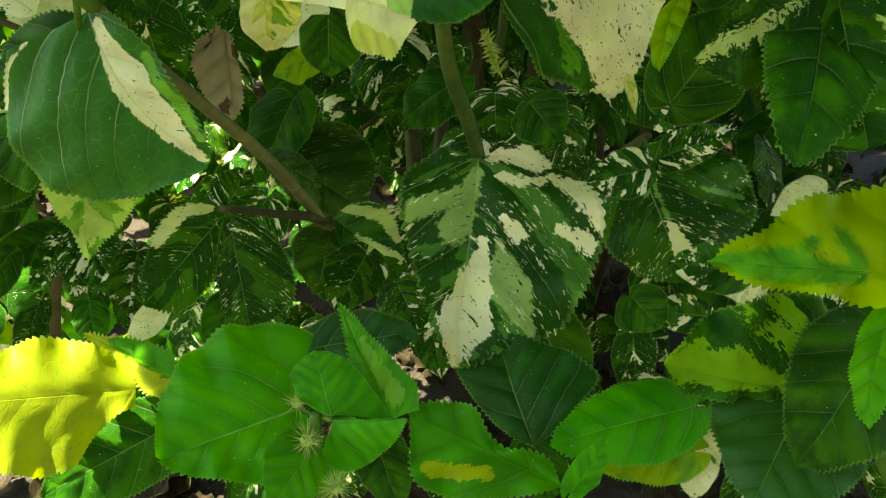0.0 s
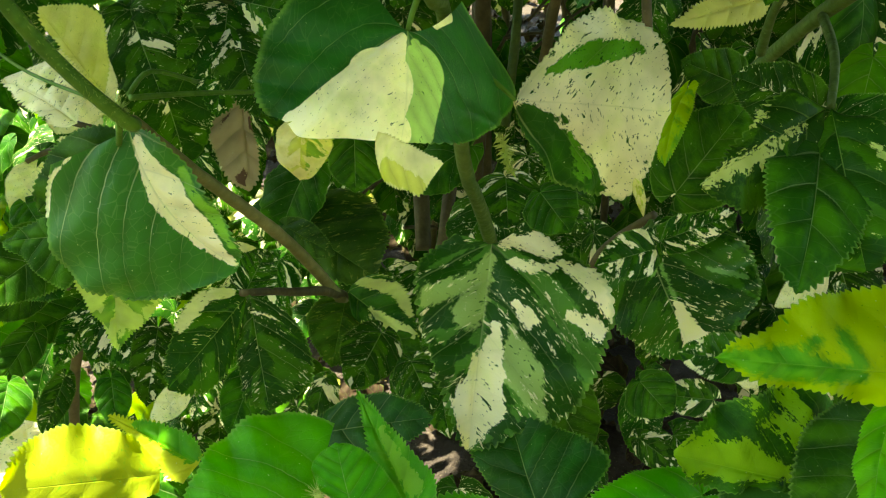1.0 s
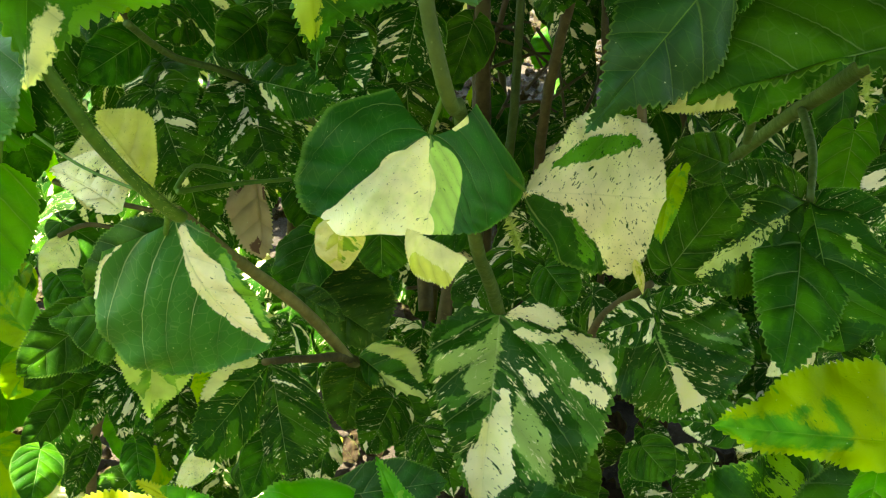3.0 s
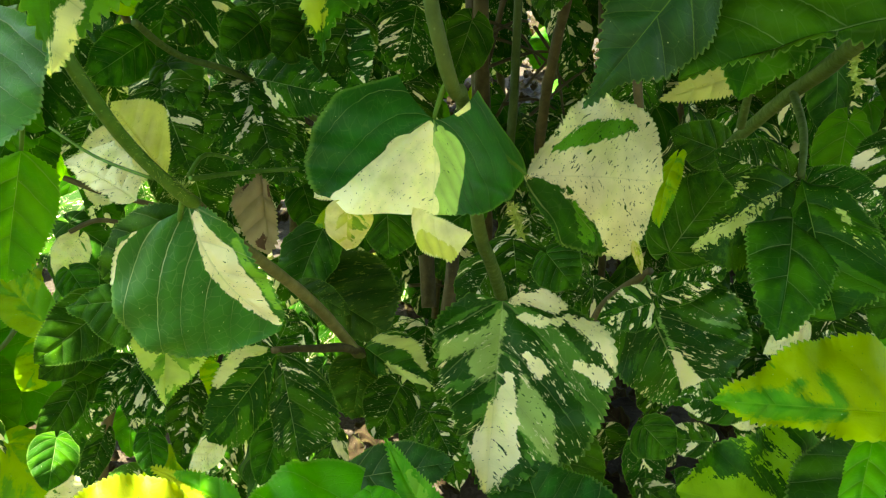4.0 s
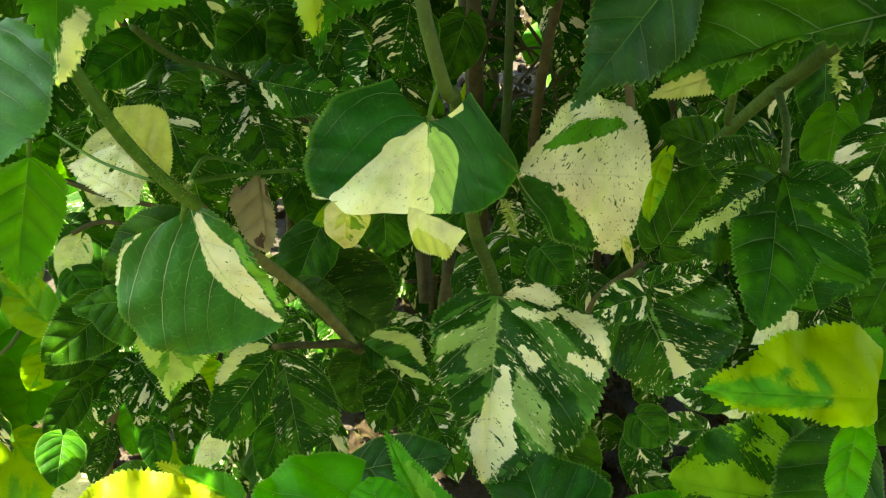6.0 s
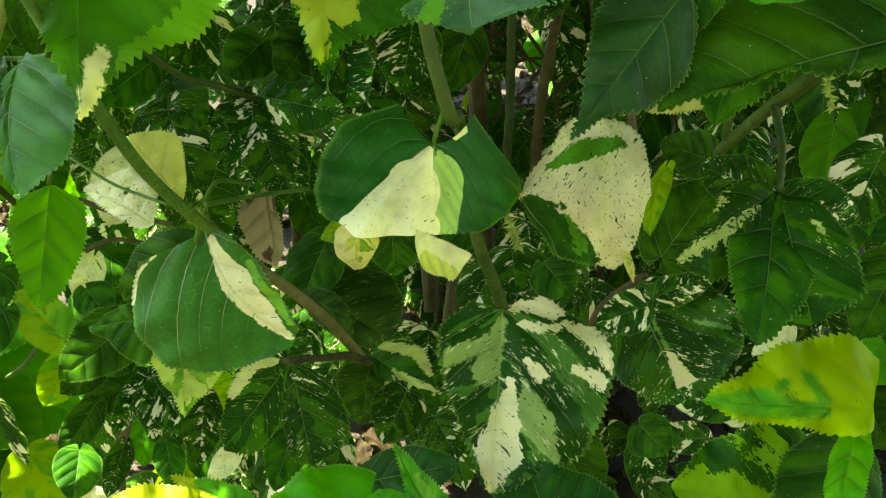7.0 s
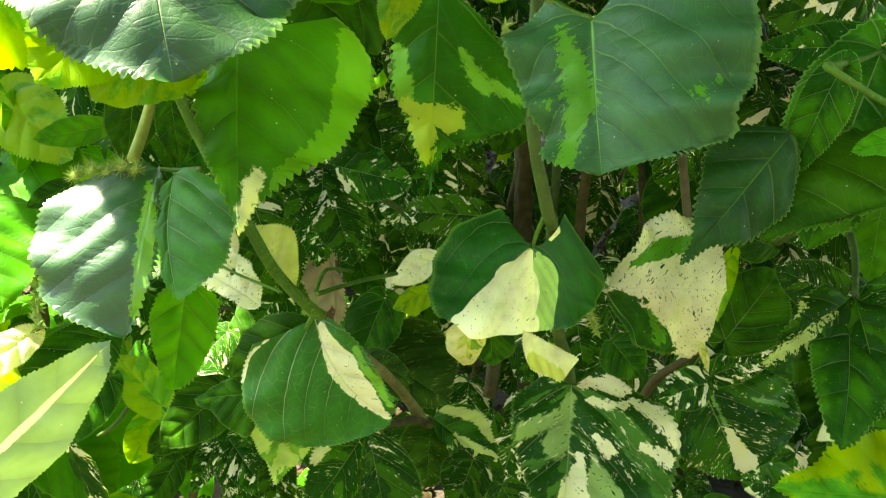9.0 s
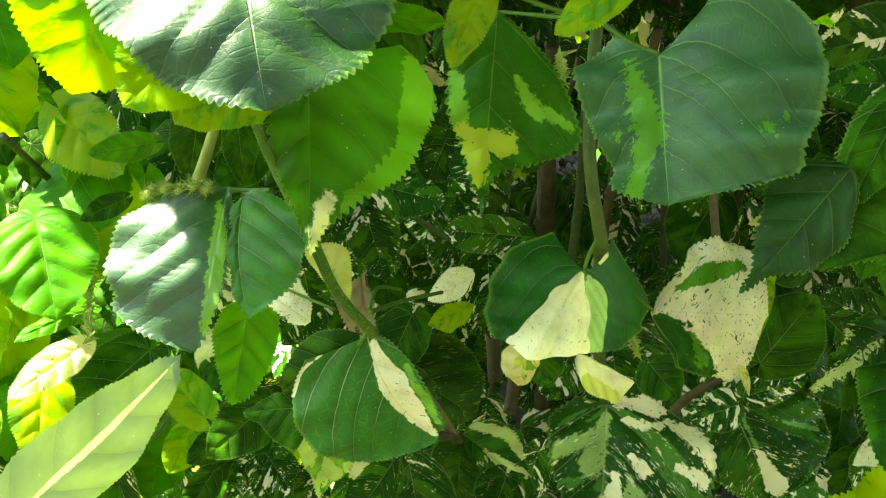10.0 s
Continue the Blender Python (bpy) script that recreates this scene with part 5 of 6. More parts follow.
leaf(branch_back_top, (-0.211, 0.766, 0.874), (-0.209, 0.668, 0.800), (0.272, -0.573, 0.773), 0.50, STREAK, bend=25, seed=120)
leaf(branch_back_top, (-0.211, 0.765, 0.871), (-0.172, 0.668, 0.800), (0.055, -0.576, 0.816), 0.50, STREAK, bend=25, seed=121)
leaf(branch_back_top, (-0.214, 0.766, 0.874), (-0.240, 0.685, 0.832), (0.502, -0.524, 0.688), 0.50, STREAK, bend=25, seed=122)
leaf(branch_back_top, (-0.205, 0.767, 0.876), (-0.110, 0.708, 0.873), (-0.471, -0.781, 0.410), 0.55, FLECK, bend=25, seed=123)
leaf(branch_back_top, (-0.139, 0.786, 0.910), (-0.089, 0.713, 0.882), (-0.400, -0.552, 0.732), 0.90, FLECK, bend=25, seed=124)
leaf(branch_back_top, (-0.106, 0.797, 0.930), (-0.131, 0.718, 0.891), (0.436, -0.506, 0.744), 0.80, FLECK, bend=25, seed=125)
leaf(branch_back_top, (-0.295, 0.776, 0.890), (-0.251, 0.703, 0.863), (-0.148, -0.421, 0.895), 0.60, PLAIN, bend=25, seed=126)
leaf(branch_back_top, (-0.289, 0.773, 0.885), (-0.261, 0.693, 0.845), (0.140, -0.406, 0.903), 0.35, STREAK, bend=25, seed=127)
leaf(branch_back_top, (-0.267, 0.797, 0.929), (-0.282, 0.736, 0.923), (0.821, -0.265, 0.505), 0.70, MARBLE, bend=25, seed=128)
leaf(branch_back_top, (-0.317, 0.786, 0.910), (-0.355, 0.719, 0.890), (0.724, -0.534, 0.437), 0.70, PLAIN, bend=25, seed=129)
leaf(branch_back_top, (-0.200, 0.795, 0.925), (-0.225, 0.729, 0.909), (0.710, -0.404, 0.577), 0.80, PLAIN, bend=25, seed=130)
leaf(branch_back_top, (-0.150, 0.795, 0.925), (-0.173, 0.726, 0.905), (0.616, -0.404, 0.677), 0.80, PLAIN, bend=25, seed=131)
leaf(branch_back_top, (-0.081, 0.577, 0.856), (-0.124, 0.565, 0.835), (0.100, -0.850, 0.500), 1.00, PALE, bend=12, left=(0.11, 0.21, 0.27, 0.32, 0.28, 0.24, 0.18, 0.09, 0.00), right=(0.00, 0.12, 0.21, 0.23, 0.24, 0.22, 0.18, 0.10, 0.00), lobe_l=0.00, lobe_r=0.00, rows=150, seed=140)
leaf(branch_back_top, (-0.030, 0.530, 0.913), (-0.108, 0.532, 0.918), (0.000, -0.800, 0.600), 1.00, FLECK, bend=12, left=(0.00, 0.10, 0.17, 0.18, 0.20, 0.19, 0.17, 0.13, 0.00), right=(0.00, 0.08, 0.16, 0.19, 0.21, 0.21, 0.19, 0.14, 0.00), lobe_l=0.00, lobe_r=0.00, rows=150, seed=141)
leaf(branch_back_top, (-0.082, 0.565, 0.831), (-0.124, 0.556, 0.815), (0.100, -0.700, 0.700), 1.00, LIMY, bend=12, left=(0.01, 0.11, 0.16, 0.18, 0.21, 0.21, 0.14, 0.07, 0.00), right=(0.00, 0.15, 0.25, 0.28, 0.30, 0.33, 0.25, 0.12, 0.00), lobe_l=0.00, lobe_r=0.00, rows=150, seed=142)
leaf(branch_back_top, (-0.220, 0.798, 0.780), (-0.201, 0.711, 0.704), (0.196, -0.650, 0.735), 1.00, DEAD, label="dry tan dead leaf hanging", bend=5, left=(0.00, 0.16, 0.27, 0.30, 0.28, 0.25, 0.21, 0.15, 0.01), right=(0.00, 0.03, 0.05, 0.06, 0.07, 0.09, 0.09, 0.07, 0.00), lobe_l=0.00, lobe_r=0.00, rows=150, seed=145)
leaf(branch_back_top, (-0.297, 0.640, 0.864), (-0.315, 0.592, 0.818), (0.457, -0.700, 0.550), 0.85, PALE, label="pale leaf in the sun", bend=15, seed=145)

branch_far_left = shoot((-0.434, 0.708, 0.759), "thin green stem with sunlit leaves")
tube("stem", [(-0.434, 0.708, 0.759), (-0.442, 0.586, 0.922), (-0.435, 0.495, 1.011)], [0.0035, 0.003, 0.003], OLIVE_STEM, branch_far_left, 12, 0.12)
leaf(branch_far_left, (-0.282, 0.177, 0.938), (-0.226, 0.247, 0.978), (0.741, -0.658, 0.135), 0.46, LEAF_S, bend=22, seed=160, quilt=0.008, teeth=80, tooth=0.01)
leaf(branch_far_left, (-0.399, 0.451, 0.962), (-0.368, 0.394, 0.911), (0.340, -0.521, 0.783), 0.90, BRIGHT, bend=22, seed=161)
leaf(branch_far_left, (-0.377, 0.467, 0.948), (-0.361, 0.434, 0.925), (0.291, -0.459, 0.840), 0.60, LIMY, bend=22, seed=162)
leaf(branch_far_left, (-0.330, 0.515, 0.999), (-0.372, 0.491, 0.998), (0.469, -0.839, 0.276), 0.45, BRIGHT, bend=22, seed=163)
leaf(branch_far_left, (-0.424, 0.563, 1.014), (-0.352, 0.503, 0.977), (-0.235, -0.703, 0.671), 0.60, LIMY, bend=22, seed=164)
leaf(branch_far_left, (-0.369, 0.441, 0.893), (-0.404, 0.396, 0.892), (0.288, -0.240, 0.927), 0.30, BRIGHT, bend=22, seed=165)
leaf(branch_far_left, (-0.354, 0.396, 0.891), (-0.373, 0.330, 0.892), (0.671, -0.189, 0.716), 0.35, PALE, bend=22, seed=166)
leaf(branch_far_left, (-0.324, 0.429, 0.866), (-0.369, 0.361, 0.842), (0.556, -0.581, 0.595), 0.60, PLAIN, bend=22, seed=167)
leaf(branch_far_left, (-0.312, 0.401, 0.851), (-0.334, 0.355, 0.827), (0.485, -0.587, 0.648), 0.60, PLAIN, bend=22, seed=168)
leaf(branch_far_left, (-0.282, 0.409, 0.820), (-0.323, 0.441, 0.843), (0.019, -0.576, 0.817), 0.60, LIMY, bend=22, seed=169)
leaf(branch_far_left, (-0.343, 0.477, 0.968), (-0.367, 0.451, 0.961), (0.542, -0.636, 0.549), 0.50, PLAIN, bend=22, seed=170)
leaf(branch_far_left, (-0.376, 0.379, 0.880), (-0.367, 0.328, 0.841), (0.462, -0.486, 0.742), 0.60, LIMY, bend=22, seed=171)
leaf(branch_far_left, (-0.236, 0.415, 0.830), (-0.269, 0.365, 0.819), (0.522, -0.490, 0.698), 0.70, PLAIN, bend=22, seed=172)
leaf(branch_far_left, (-0.276, 0.431, 0.819), (-0.231, 0.383, 0.809), (-0.214, -0.389, 0.896), 0.70, PLAIN, bend=22, seed=173)

branch_low_left = shoot((-0.365, 0.559, 0.501), "woody stem with streaked narrow leaves")
tube("stem", [(-0.365, 0.559, 0.501), (-0.326, 0.536, 0.624), (-0.282, 0.514, 0.709)], [0.005, 0.0045, 0.003], BROWN_STEM, branch_low_left, 12, 0.12)
leaf(branch_low_left, (-0.286, 0.514, 0.709), (-0.326, 0.467, 0.707), (0.598, -0.530, 0.601), 0.50, PLAIN, bend=22, seed=180)
leaf(branch_low_left, (-0.282, 0.514, 0.709), (-0.295, 0.459, 0.692), (0.526, -0.367, 0.767), 0.40, STREAK, bend=22, seed=181)
leaf(branch_low_left, (-0.279, 0.513, 0.707), (-0.261, 0.455, 0.685), (0.252, -0.276, 0.928), 0.40, STREAK, bend=22, seed=182)
leaf(branch_low_left, (-0.277, 0.514, 0.709), (-0.226, 0.455, 0.685), (-0.004, -0.380, 0.925), 0.45, STREAK, bend=22, seed=183)
leaf(branch_low_left, (-0.263, 0.505, 0.693), (-0.244, 0.451, 0.677), (0.186, -0.211, 0.960), 0.40, MARBLE, bend=22, seed=184)
leaf(branch_low_left, (-0.225, 0.489, 0.706), (-0.220, 0.429, 0.681), (0.307, -0.350, 0.885), 0.50, STREAK, bend=22, seed=185)
leaf(branch_low_left, (-0.309, 0.472, 0.715), (-0.328, 0.436, 0.691), (0.452, -0.648, 0.613), 0.60, PLAIN, bend=22, seed=186)
leaf(branch_low_left, (-0.291, 0.400, 0.730), (-0.283, 0.360, 0.719), (0.401, -0.158, 0.902), 0.80, PLAIN, bend=22, seed=187)
leaf(branch_low_left, (-0.245, 0.440, 0.699), (-0.233, 0.407, 0.681), (0.249, -0.390, 0.886), 0.60, PLAIN, bend=22, seed=188)
leaf(branch_low_left, (-0.291, 0.472, 0.757), (-0.318, 0.444, 0.748), (0.490, -0.661, 0.568), 0.70, PLAIN, bend=22, seed=189)
leaf(branch_low_left, (-0.326, 0.491, 0.749), (-0.341, 0.456, 0.727), (0.512, -0.596, 0.618), 0.80, LIMY, bend=22, seed=190)
leaf(branch_low_left, (-0.176, 0.398, 0.727), (-0.195, 0.379, 0.714), (0.256, -0.717, 0.649), 0.60, PALE, bend=22, seed=191)
leaf(branch_low_left, (-0.278, 0.440, 0.699), (-0.285, 0.405, 0.677), (0.430, -0.536, 0.726), 0.50, FLECK, bend=22, seed=192)
leaf(branch_low_left, (-0.313, 0.518, 0.798), (-0.287, 0.488, 0.786), (-0.024, -0.384, 0.923), 0.80, PLAIN, bend=22, seed=193)
leaf(branch_low_left, (-0.314, 0.548, 0.811), (-0.322, 0.514, 0.790), (0.532, -0.521, 0.667), 0.70, PALE, bend=22, seed=194)
leaf(branch_low_left, (-0.149, 0.457, 0.689), (-0.161, 0.419, 0.663), (0.249, -0.609, 0.753), 0.70, PLAIN, bend=22, seed=195)
leaf(branch_low_left, (-0.054, 0.471, 0.716), (-0.072, 0.420, 0.706), (0.309, -0.276, 0.910), 0.80, FLECK, bend=22, seed=196)
leaf(branch_low_left, (-0.032, 0.446, 0.710), (-0.015, 0.405, 0.700), (-0.198, -0.330, 0.923), 0.80, FLECK, bend=22, seed=197)
bud(branch_left, (-0.1465, 0.322, 0.951), 0.0062, 1, count=240)
bud(branch_left, (-0.247, 0.292, 1.043), 0.0060, 30, count=120)
bud(branch_left, (-0.239, 0.293, 1.045), 0.0065, 31, count=120)
bud(branch_left, (-0.232, 0.293, 1.044), 0.0060, 32, count=120)
bud(branch_left, (-0.225, 0.294, 1.046), 0.0070, 33, count=120)
bud(branch_left, (-0.218, 0.293, 1.045), 0.0060, 34, count=120)
bud(branch_low_middle, (-0.072, 0.284, 0.759), 0.0080, 4)
bud(branch_low_middle, (-0.065, 0.267, 0.751), 0.0100, 5)
bud(branch_low_middle, (-0.049, 0.244, 0.745), 0.0090, 6, count=160)
catkin(branch_middle, (0.022, 0.404, 0.903), (0.029, 0.393, 0.884), 0.0060, 7)
catkin(branch_right, (0.191, 0.373, 1.003), (0.193, 0.360, 0.980), 0.0050, 8)
catkin(branch_middle, (-0.035, 0.399, 1.089), (-0.033, 0.391, 1.071), 0.0070, 9)
catkin(branch_far_left, (-0.359, 0.436, 0.928), (-0.351, 0.396, 0.891), 0.0080, 10)
tube("stalk", [(-0.236, 0.391, 0.960), (-0.206, 0.373, 0.949), (-0.169, 0.349, 0.946)], [0.0008, 0.0009, 0.0010], GREEN_STEM, branch_left, 8, 0.1)
tube("stalk", [(-0.146, 0.339, 0.950), (-0.129, 0.377, 0.937), (-0.106, 0.415, 0.923)], [0.0015, 0.0014, 0.0013], GREEN_STEM, branch_left, 8, 0.1)
tube("stalk", [(-0.147, 0.340, 0.951), (-0.144, 0.364, 0.953), (-0.132, 0.390, 0.938)], [0.0013, 0.0012, 0.0011], GREEN_STEM, branch_left, 8, 0.1)
tube("twig", [(-0.360, 0.474, 0.810), (-0.328, 0.474, 0.789), (-0.294, 0.476, 0.774), (-0.281, 0.484, 0.745)], [0.003, 0.003, 0.0028, 0.002], BROWN_STEM, branch_far_left, 8, 0.1)
tube("twig", [(-0.328, 0.474, 0.789), (-0.340, 0.453, 0.773), (-0.357, 0.448, 0.762)], [0.002, 0.0018, 0.0015], OLIVE_STEM, branch_far_left, 8, 0.1)
tube("twig", [(-0.323, 0.567, 0.855), (-0.287, 0.560, 0.843), (-0.252, 0.573, 0.826)], [0.0025, 0.0025, 0.0022], BROWN_STEM, branch_far_left, 8, 0.1)
tube("twig", [(-0.319, 0.546, 0.817), (-0.296, 0.550, 0.825), (-0.268, 0.556, 0.816)], [0.002, 0.002, 0.0018], BROWN_STEM, branch_far_left, 8, 0.1)

stems_behind = shoot((0.034, 1.129, 0.499), "brown trunk with bare twigs in the shade")
tube("stem", [(0.034, 1.129, 0.499), (0.048, 1.226, 0.673), (0.042, 1.287, 0.783), (0.035, 1.349, 0.894)], [0.016, 0.0155, 0.0145, 0.013], BROWN_STEM, stems_behind, 12, 0.12)
tube("stem", [(0.076, 1.077, 0.612), (0.089, 1.121, 0.710), (0.096, 1.167, 0.814), (0.100, 1.194, 0.904)], [0.0075, 0.007, 0.0065, 0.006], OLIVE_STEM, stems_behind, 8, 0.1)
tube("stem", [(0.187, 0.713, 0.780), (0.183, 0.737, 0.824), (0.174, 0.750, 0.888)], [0.0055, 0.005, 0.0045], BROWN_STEM, stems_behind, 8, 0.1)
tube("stem", [(-0.020, 0.968, 0.415), (-0.007, 1.008, 0.488), (0.001, 1.067, 0.551)], [0.011, 0.0105, 0.01], BROWN_STEM, stems_behind, 8, 0.1)
tube("stem", [(-0.041, 1.031, 0.431), (-0.047, 1.089, 0.513), (-0.070, 1.137, 0.581)], [0.012, 0.012, 0.011], BROWN_STEM, stems_behind, 8, 0.1)
tube("twig", [(0.052, 1.237, 0.796), (0.102, 1.300, 0.806), (0.130, 1.321, 0.802)], [0.003, 0.0026, 0.002], BROWN_STEM, stems_behind, 6, 0.1)
tube("twig", [(0.061, 1.216, 0.758), (0.134, 1.276, 0.763), (0.185, 1.294, 0.754)], [0.003, 0.0026, 0.002], BROWN_STEM, stems_behind, 6, 0.1)
tube("twig", [(0.070, 1.237, 0.796), (0.143, 1.274, 0.759), (0.194, 1.267, 0.706)], [0.003, 0.0026, 0.002], BROWN_STEM, stems_behind, 6, 0.1)
tube("twig", [(0.114, 1.199, 0.728), (0.166, 1.274, 0.759), (0.194, 1.307, 0.779)], [0.003, 0.0026, 0.002], BROWN_STEM, stems_behind, 6, 0.1)
tube("twig", [(0.079, 1.187, 0.705), (0.136, 1.239, 0.696), (0.171, 1.249, 0.674)], [0.003, 0.0026, 0.002], BROWN_STEM, stems_behind, 6, 0.1)
tube("twig", [(0.131, 1.246, 0.811), (0.170, 1.267, 0.747), (0.185, 1.245, 0.666)], [0.003, 0.0026, 0.002], BROWN_STEM, stems_behind, 6, 0.1)
tube("twig", [(0.061, 1.250, 0.819), (0.116, 1.289, 0.787), (0.148, 1.285, 0.738)], [0.003, 0.0026, 0.002], BROWN_STEM, stems_behind, 6, 0.1)
tube("twig", [(0.122, 1.178, 0.690), (0.184, 1.250, 0.716), (0.222, 1.281, 0.731)], [0.003, 0.0026, 0.002], BROWN_STEM, stems_behind, 6, 0.1)
tube("twig", [(0.201, 1.178, 0.690), (0.234, 1.252, 0.720), (0.240, 1.285, 0.739)], [0.003, 0.0026, 0.002], BROWN_STEM, stems_behind, 6, 0.1)
tube("twig", [(0.070, 1.178, 0.690), (0.093, 1.243, 0.704), (0.093, 1.267, 0.706)], [0.003, 0.0026, 0.002], BROWN_STEM, stems_behind, 6, 0.1)
tube("twig", [(-0.160, 1.149, 0.512), (-0.083, 1.189, 0.482), (-0.022, 1.187, 0.444)], [0.003, 0.0026, 0.002], BROWN_STEM, stems_behind, 6, 0.1)
tube("twig", [(-0.125, 1.129, 0.483), (-0.083, 1.197, 0.493), (-0.059, 1.224, 0.497)], [0.003, 0.0026, 0.002], BROWN_STEM, stems_behind, 6, 0.1)
tube("twig", [(-0.160, 1.114, 0.462), (-0.115, 1.182, 0.471), (-0.086, 1.208, 0.474)], [0.003, 0.0026, 0.002], BROWN_STEM, stems_behind, 6, 0.1)
tube("twig", [(-0.073, 1.094, 0.433), (-0.024, 1.137, 0.408), (0.006, 1.140, 0.376)], [0.003, 0.0026, 0.002], BROWN_STEM, stems_behind, 6, 0.1)
hairs(branch_left, [(-0.145, 0.321, 0.949), (-0.151, 0.312, 0.966), (-0.158, 0.304, 0.980), (-0.161, 0.291, 1.003), (-0.165, 0.281, 1.022), (-0.186, 0.281, 1.081), (-0.185, 0.275, 1.104), (-0.185, 0.268, 1.126)], 0.0029, 0.0026, 700, 5)
hairs(branch_low_middle, [(-0.054, 0.257, 0.685), (-0.062, 0.266, 0.732), (-0.062, 0.278, 0.758)], 0.0034, 0.0028, 200, 6)

# ---- older wood and the foliage deeper in the shrub ----
LEAF_KINDS = [PLAIN, PLAIN, FLECK, FLECK, STREAK, MARBLE, BRIGHT, LIMY, PALE]


def shared_blades(count, rows, cols, seed):
    made = []
    rng = np.random.default_rng(seed)
    for k in range(count):
        v, f, uv, fl = blade(1.0, rng.uniform(0.6, 1.0), teeth=18, rows=rows, cols=cols, fold=rng.uniform(-4, 12), cup=rng.uniform(0.05, 0.35),
                             bend=rng.uniform(10, 45), wave=rng.uniform(0, 0.12), point=rng.uniform(0.06, 0.25), seed=seed + k)
        me = bpy.data.meshes.new("leaf")
        me.from_pydata(v, [], f)
        me.polygons.foreach_set("use_smooth", [True] * len(me.polygons))
        idx = np.empty(len(me.loops), dtype=np.int32)
        me.loops.foreach_get("vertex_index", idx)
        for key, data in (("UVMap", uv), ("Flat", fl)):
            me.uv_layers.new(name=key).data.foreach_set("uv", np.asarray(data, dtype=np.float32)[idx].ravel())
        made.append(me)
    return made


BACK_BLADES = [[shape.copy() for shape in shared_blades(5, 36, 4, 300 + 10 * k)] for k in range(len(LEAF_KINDS))]
for meshes, kind in zip(BACK_BLADES, LEAF_KINDS):
    for me in meshes:
        me.materials.append(kind)


def back_leaf(parent, at, way, face, size, rng, blades=None):
    pool = blades or BACK_BLADES
    meshes = pool[rng.integers(len(pool))]
    ob = new("leaf", meshes[rng.integers(len(meshes))])
    ob.parent = parent
    ob.matrix_local = Matrix.Translation(Vector(at) - parent.location) @ frame_of((0, 0, 0), way, face) @ Matrix.Diagonal((size, size, size, 1))
    return ob


def lane_gap(p, a, b):
    d = b - a
    t = max(0.0, min(1.0, (p - a).dot(d) / d.length_squared))
    return (p - a - d * t).length


def back_bush(place, label, stems, count, box, seed, clear=(), size=(0.07, 0.115), name="shrub", blades=None):
    """A shrub: woody stems from the ground, and leaves that droop outwards; clear: (a, b, r) open lanes between two points."""
    rng = np.random.default_rng(seed)
    bush = shoot(place, label, name, "shrub", "shrubs")
    for pts, r in stems:
        tube("stem", pts, [r * (1 - 0.4 * k / (len(pts) - 1)) for k in range(len(pts))], BROWN_STEM, bush, 9, 0.25)
    (x0, x1), (y0, y1), (z0, z1) = box
    made = 0
    while made < count:
        p = Vector((rng.uniform(x0, x1), rng.uniform(y0, y1), rng.uniform(z0, z1)))
        if any(lane_gap(p, Vector(a), Vector(c)) < r for a, c, r in clear):
            continue
        out_x = (p.x - place[0]) * 0.6 + rng.normal(0, 0.5)
        way = Vector((out_x, -0.45 + rng.normal(0, 0.4), -0.9 + rng.normal(0, 0.25)))
        face = Vector((out_x * 0.3 + rng.normal(0, 0.3), -0.7, 0.7 + rng.normal(0, 0.2)))
        back_leaf(bush, p, way, face, rng.uniform(*size), rng, blades)
        made += 1
    return bush


MIX = BACK_BLADES
# DIM and SUNNY pick darker and brighter leaf kinds, putting shade and sunlight into colour
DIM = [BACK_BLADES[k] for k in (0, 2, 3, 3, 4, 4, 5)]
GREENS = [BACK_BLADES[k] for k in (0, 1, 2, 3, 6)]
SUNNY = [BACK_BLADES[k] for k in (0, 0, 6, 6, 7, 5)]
LANES = (((-0.038, 0.577, 0.741), (-0.063, 1.254, 0.312), 0.05), ((0.136, 0.504, 0.693), (0.283, 1.008, 0.283), 0.05), ((-0.060, 0.630, 0.729), (-0.138, 1.439, 0.315), 0.07), ((0.084, 0.773, 0.887), (0.307, 2.546, 0.373), 0.09), ((0.011, 0.773, 0.887), (0.038, 1.561, 0.658), 0.06), ((0.218, 0.487, 0.786), (0.491, 1.074, 0.402), 0.035), ((0.228, 0.544, 0.781), (0.532, 1.270, 0.423), 0.03), ((0.084, 0.580, 0.928), (0.431, 1.992, 0.384), 0.06), ((-0.022, 0.585, 0.943), (0.033, 1.248, 0.705), 0.05), ((-0.268, 0.335, 0.799), (-0.537, 0.469, 1.248), 0.1), ((-0.246, 0.324, 0.784), (-0.515, 0.459, 1.233), 0.1), ((-0.271, 0.312, 0.784), (-0.540, 0.447, 1.233), 0.1))
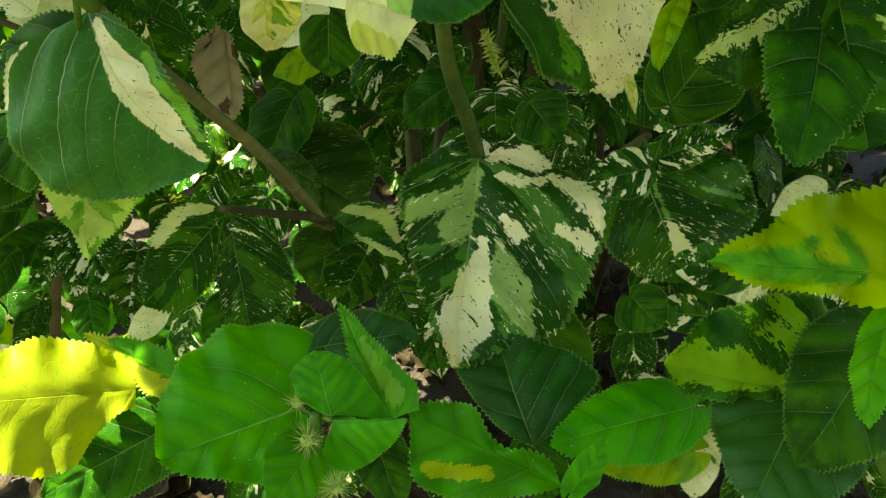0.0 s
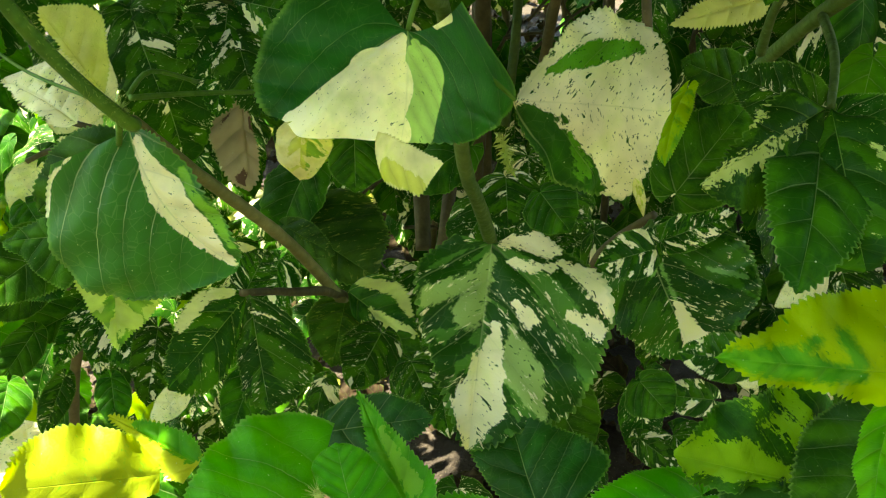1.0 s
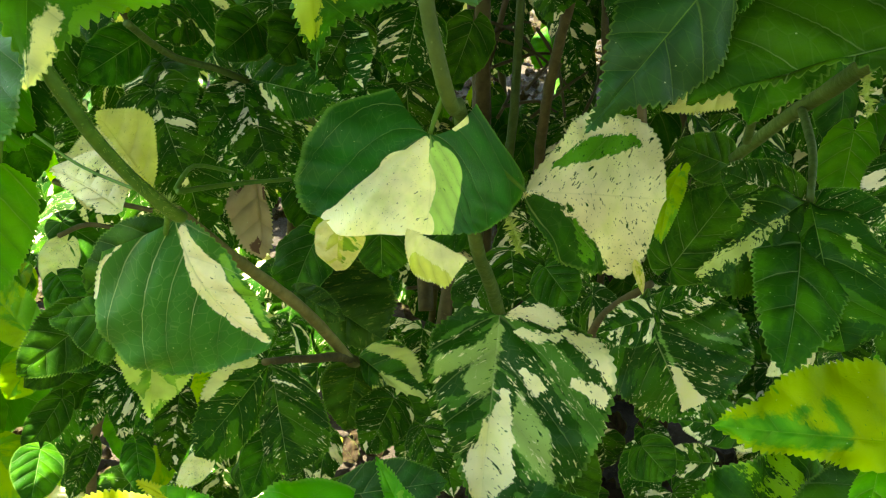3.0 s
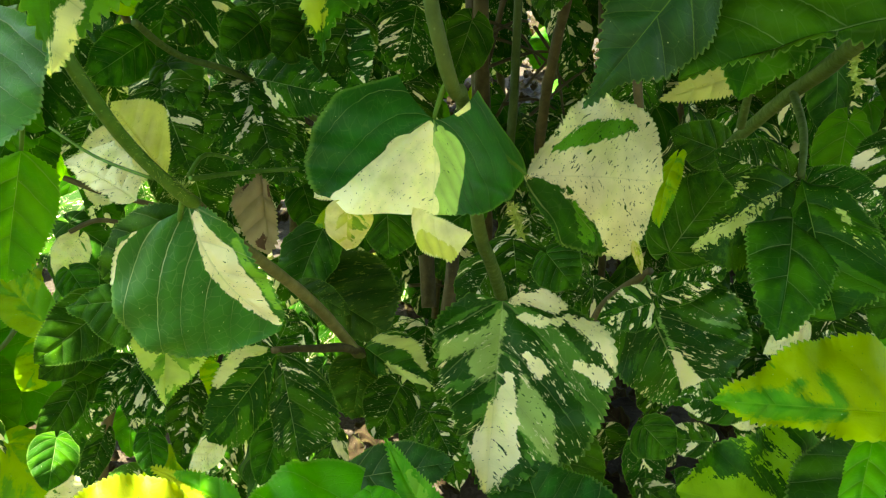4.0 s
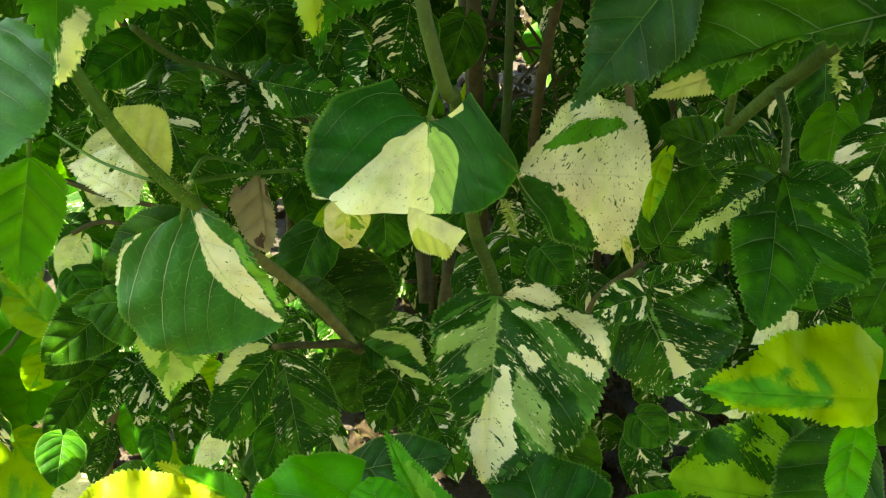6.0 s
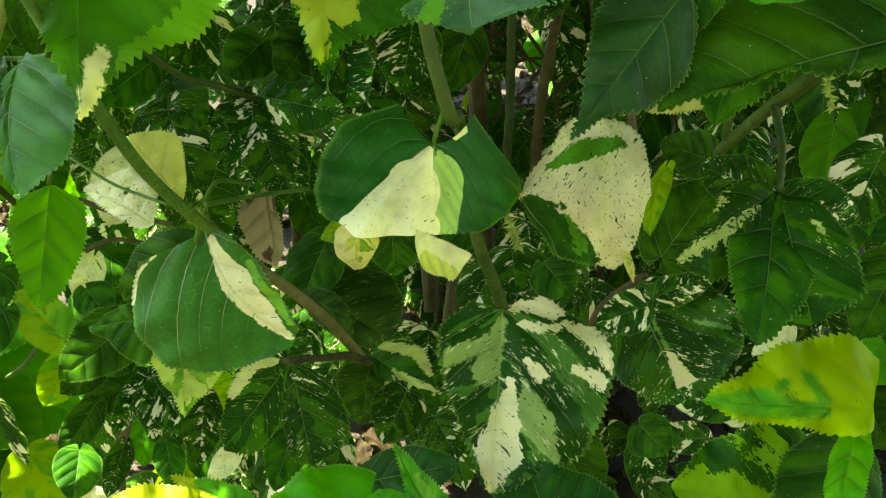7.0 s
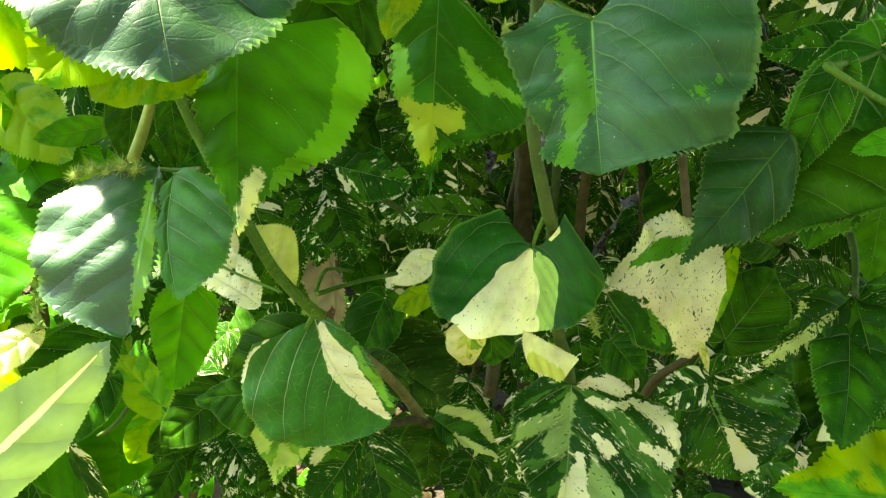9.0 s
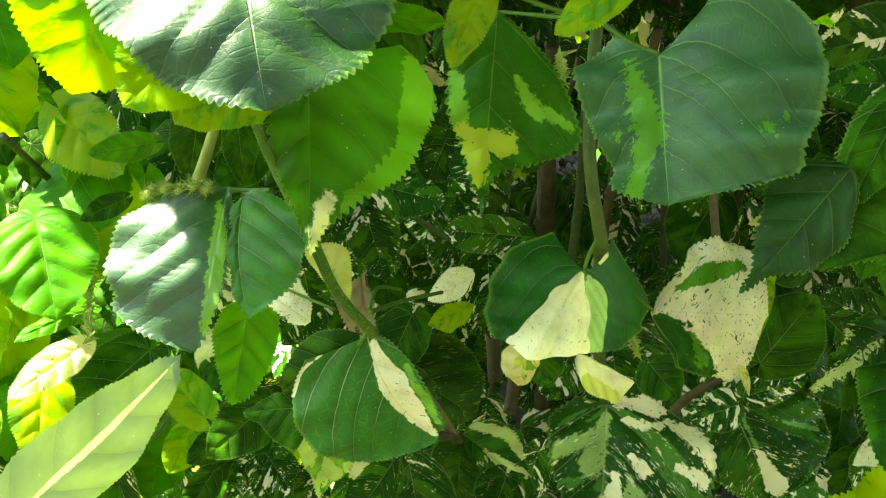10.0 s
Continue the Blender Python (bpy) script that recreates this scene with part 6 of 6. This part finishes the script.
back_bush((0.05, 1.15, 0.0), "variegated shrub with brown woody stems and drooping leaves",
          [([(0.05, 1.25, -0.02), (0.06, 1.22, 0.3), (0.05, 1.2, 0.6), (0.04, 1.15, 0.95)], 0.018), ([(0.12, 1.2, -0.02), (0.14, 1.15, 0.35), (0.13, 1.1, 0.7), (0.16, 1.0, 1.0)], 0.011),
           ([(-0.02, 1.15, -0.02), (-0.08, 0.95, 0.3), (-0.1, 0.75, 0.5), (-0.1, 0.63, 0.6)], 0.009), ([(0.1, 1.1, -0.02), (0.13, 0.9, 0.3), (0.14, 0.7, 0.5)], 0.008),
           ([(0.3, 1.3, -0.02), (0.32, 1.2, 0.4), (0.38, 1.15, 0.9)], 0.01), ([(0.22, 1.25, -0.02), (0.25, 1.15, 0.4), (0.22, 1.2, 0.9)], 0.008), ([(-0.05, 1.3, -0.02), (-0.02, 1.25, 0.4), (0.1, 1.3, 0.9)], 0.008)],
          300, ((-0.5, 0.6), (0.72, 1.35), (0.12, 0.95)), 61, clear=LANES, blades=DIM)
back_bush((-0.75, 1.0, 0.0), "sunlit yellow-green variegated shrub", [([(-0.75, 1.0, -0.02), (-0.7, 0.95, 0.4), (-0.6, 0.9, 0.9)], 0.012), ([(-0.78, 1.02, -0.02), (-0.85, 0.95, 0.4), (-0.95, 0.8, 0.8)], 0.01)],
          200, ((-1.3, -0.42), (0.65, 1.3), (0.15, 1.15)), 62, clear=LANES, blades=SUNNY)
back_bush((0.85, 1.2, 0.0), "dark variegated shrub in the shade", [([(0.85, 1.2, -0.02), (0.8, 1.1, 0.5), (0.7, 1.0, 1.0)], 0.012), ([(0.9, 1.2, -0.02), (1.0, 1.1, 0.5), (1.1, 1.0, 0.9)], 0.01)],
          270, ((0.38, 1.4), (0.55, 1.5), (0.15, 1.1)), 63, clear=LANES, blades=GREENS)
back_bush((0.2, 2.4, 0.0), "variegated shrub further back", [([(0.2, 2.4, -0.02), (0.15, 2.35, 0.5), (0.0, 2.3, 1.0)], 0.014), ([(0.3, 2.45, -0.02), (0.5, 2.4, 0.5), (0.6, 2.3, 1.0)], 0.014)],
          430, ((-1.4, 1.6), (2.0, 2.9), (0.25, 1.4)), 64, size=(0.1, 0.15), clear=LANES)
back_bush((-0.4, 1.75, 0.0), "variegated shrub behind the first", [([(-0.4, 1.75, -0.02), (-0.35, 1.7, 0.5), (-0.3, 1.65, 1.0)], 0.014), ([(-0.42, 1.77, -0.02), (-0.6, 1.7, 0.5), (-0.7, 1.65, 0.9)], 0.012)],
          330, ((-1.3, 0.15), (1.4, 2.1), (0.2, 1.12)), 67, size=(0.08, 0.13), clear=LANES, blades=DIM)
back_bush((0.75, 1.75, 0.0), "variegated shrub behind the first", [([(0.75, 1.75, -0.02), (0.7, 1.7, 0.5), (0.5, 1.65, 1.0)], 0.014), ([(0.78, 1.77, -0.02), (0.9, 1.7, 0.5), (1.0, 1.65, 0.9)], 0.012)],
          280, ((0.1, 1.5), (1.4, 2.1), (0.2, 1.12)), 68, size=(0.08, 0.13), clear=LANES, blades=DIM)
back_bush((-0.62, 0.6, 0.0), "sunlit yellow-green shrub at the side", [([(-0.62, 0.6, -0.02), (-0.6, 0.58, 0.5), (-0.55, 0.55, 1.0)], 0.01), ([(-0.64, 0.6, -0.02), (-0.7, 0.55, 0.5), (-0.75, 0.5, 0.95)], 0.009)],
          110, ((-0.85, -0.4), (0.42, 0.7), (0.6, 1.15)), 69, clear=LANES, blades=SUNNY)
# unseen crowns added overhead to block sun and sky from the leaves below
def crown(place, label, box, count, seed):
    rng = np.random.default_rng(seed)
    top = shoot(place, label, "shade_shrub", "shrub", "shrubs")
    for way in ((-0.6, -0.85, 1.5), (0.0, -1.25, 1.55), (0.4, -0.55, 1.6)):
        end = Vector(place) + Vector(way)
        tube("stem", [place, Vector(place).lerp(Vector(end), 0.5) + Vector((0.1, 0.25, 0.25)), end], [0.02, 0.015, 0.008], BROWN_STEM, top, 9, 0.2)
    shapes = [blade(1.0, 0.8, teeth=12, rows=14, cols=3, bend=10 + 10 * k, cup=0.2, seed=500 + k) for k in range(4)]
    (x0, x1), (y0, y1), (z0, z1) = box
    V, F, U, L, off = [], [], [], [], 0
    for k in range(count):
        z = rng.uniform(z0, z1)
        y = rng.uniform(y0, y1)
        g = y - 0.3 * z
        # left edge is cut so that the sun reaches chosen leaves
        left = x0 + (0.18 * min(1.0, (0.03 - g) * 25) + 1.25 * (0.03 - g) if g < 0.03 else -0.08 * min(1.0, max(0.0, (g - 0.1) * 12)) - 0.2 * min(1.0, max(0.0, (g - 0.2) * 4))) - 0.6 * (z - 1.34)
        x = left + (x1 - left) * rng.random() ** 1.6
        p = (x, y, z + (0.16 + 0.3 * noise.noise(Vector((x * 2.2, y * 2.2, seed)))) * min(1.0, max(0.0, (x - left - 0.25) * 2.0)))
        grow = min(1.0, 0.5 + 2.2 * (x - left))
        v, f, uv, fl = shapes[k % 4]
        way = (rng.normal(0, 0.7), rng.normal(-0.2, 0.7), -0.35 + rng.normal(0, 0.2))
        a = np.array(frame_of((0, 0, 0), way, (rng.normal(0, 0.3), rng.normal(0, 0.3), 1.0)))[:3, :3]
        V.append((v * grow * rng.uniform(0.13, 0.19)) @ a.T + np.array(p))
        F += [[i + off for i in q] for q in f]
        U.append(uv)
        L.append(fl)
        off += len(v)
    ob = mesh_object("foliage", (np.concatenate(V) - np.array(place)).tolist(), F, PLAIN, top, uvs=np.concatenate(U), flats=np.concatenate(L))
    tagged(ob, kind="stuff")


crown((0.5, 1.75, 0.0), "unseen leafy crown added to shade the leaves below", ((-0.46, 1.3), (0.12, 2.4), (1.34, 1.75)), 4600, 65)
crown((0.6, 1.9, 0.0), "unseen leafy crown added to darken the inner leaves", ((-0.3, 1.5), (0.75, 2.1), (1.12, 1.36)), 1500, 66)
crown((0.5, 3.3, 0.0), "unseen leafy crown added to shade the ground behind", ((-0.9, 1.7), (2.4, 4.2), (1.34, 1.75)), 900, 70)
back_bush((0.0, 3.5, 0.0), "dense hedge of shrubs at the back", [([(x, 3.5, -0.02), (x + 0.05, 3.45, 0.6), (x - 0.05, 3.4, 1.3)], 0.014) for x in (-1.6, -0.8, 0.0, 0.8, 1.6)],
          520, ((-2.4, 2.4), (3.1, 3.8), (0.25, 1.7)), 71, size=(0.14, 0.2), blades=MIX)
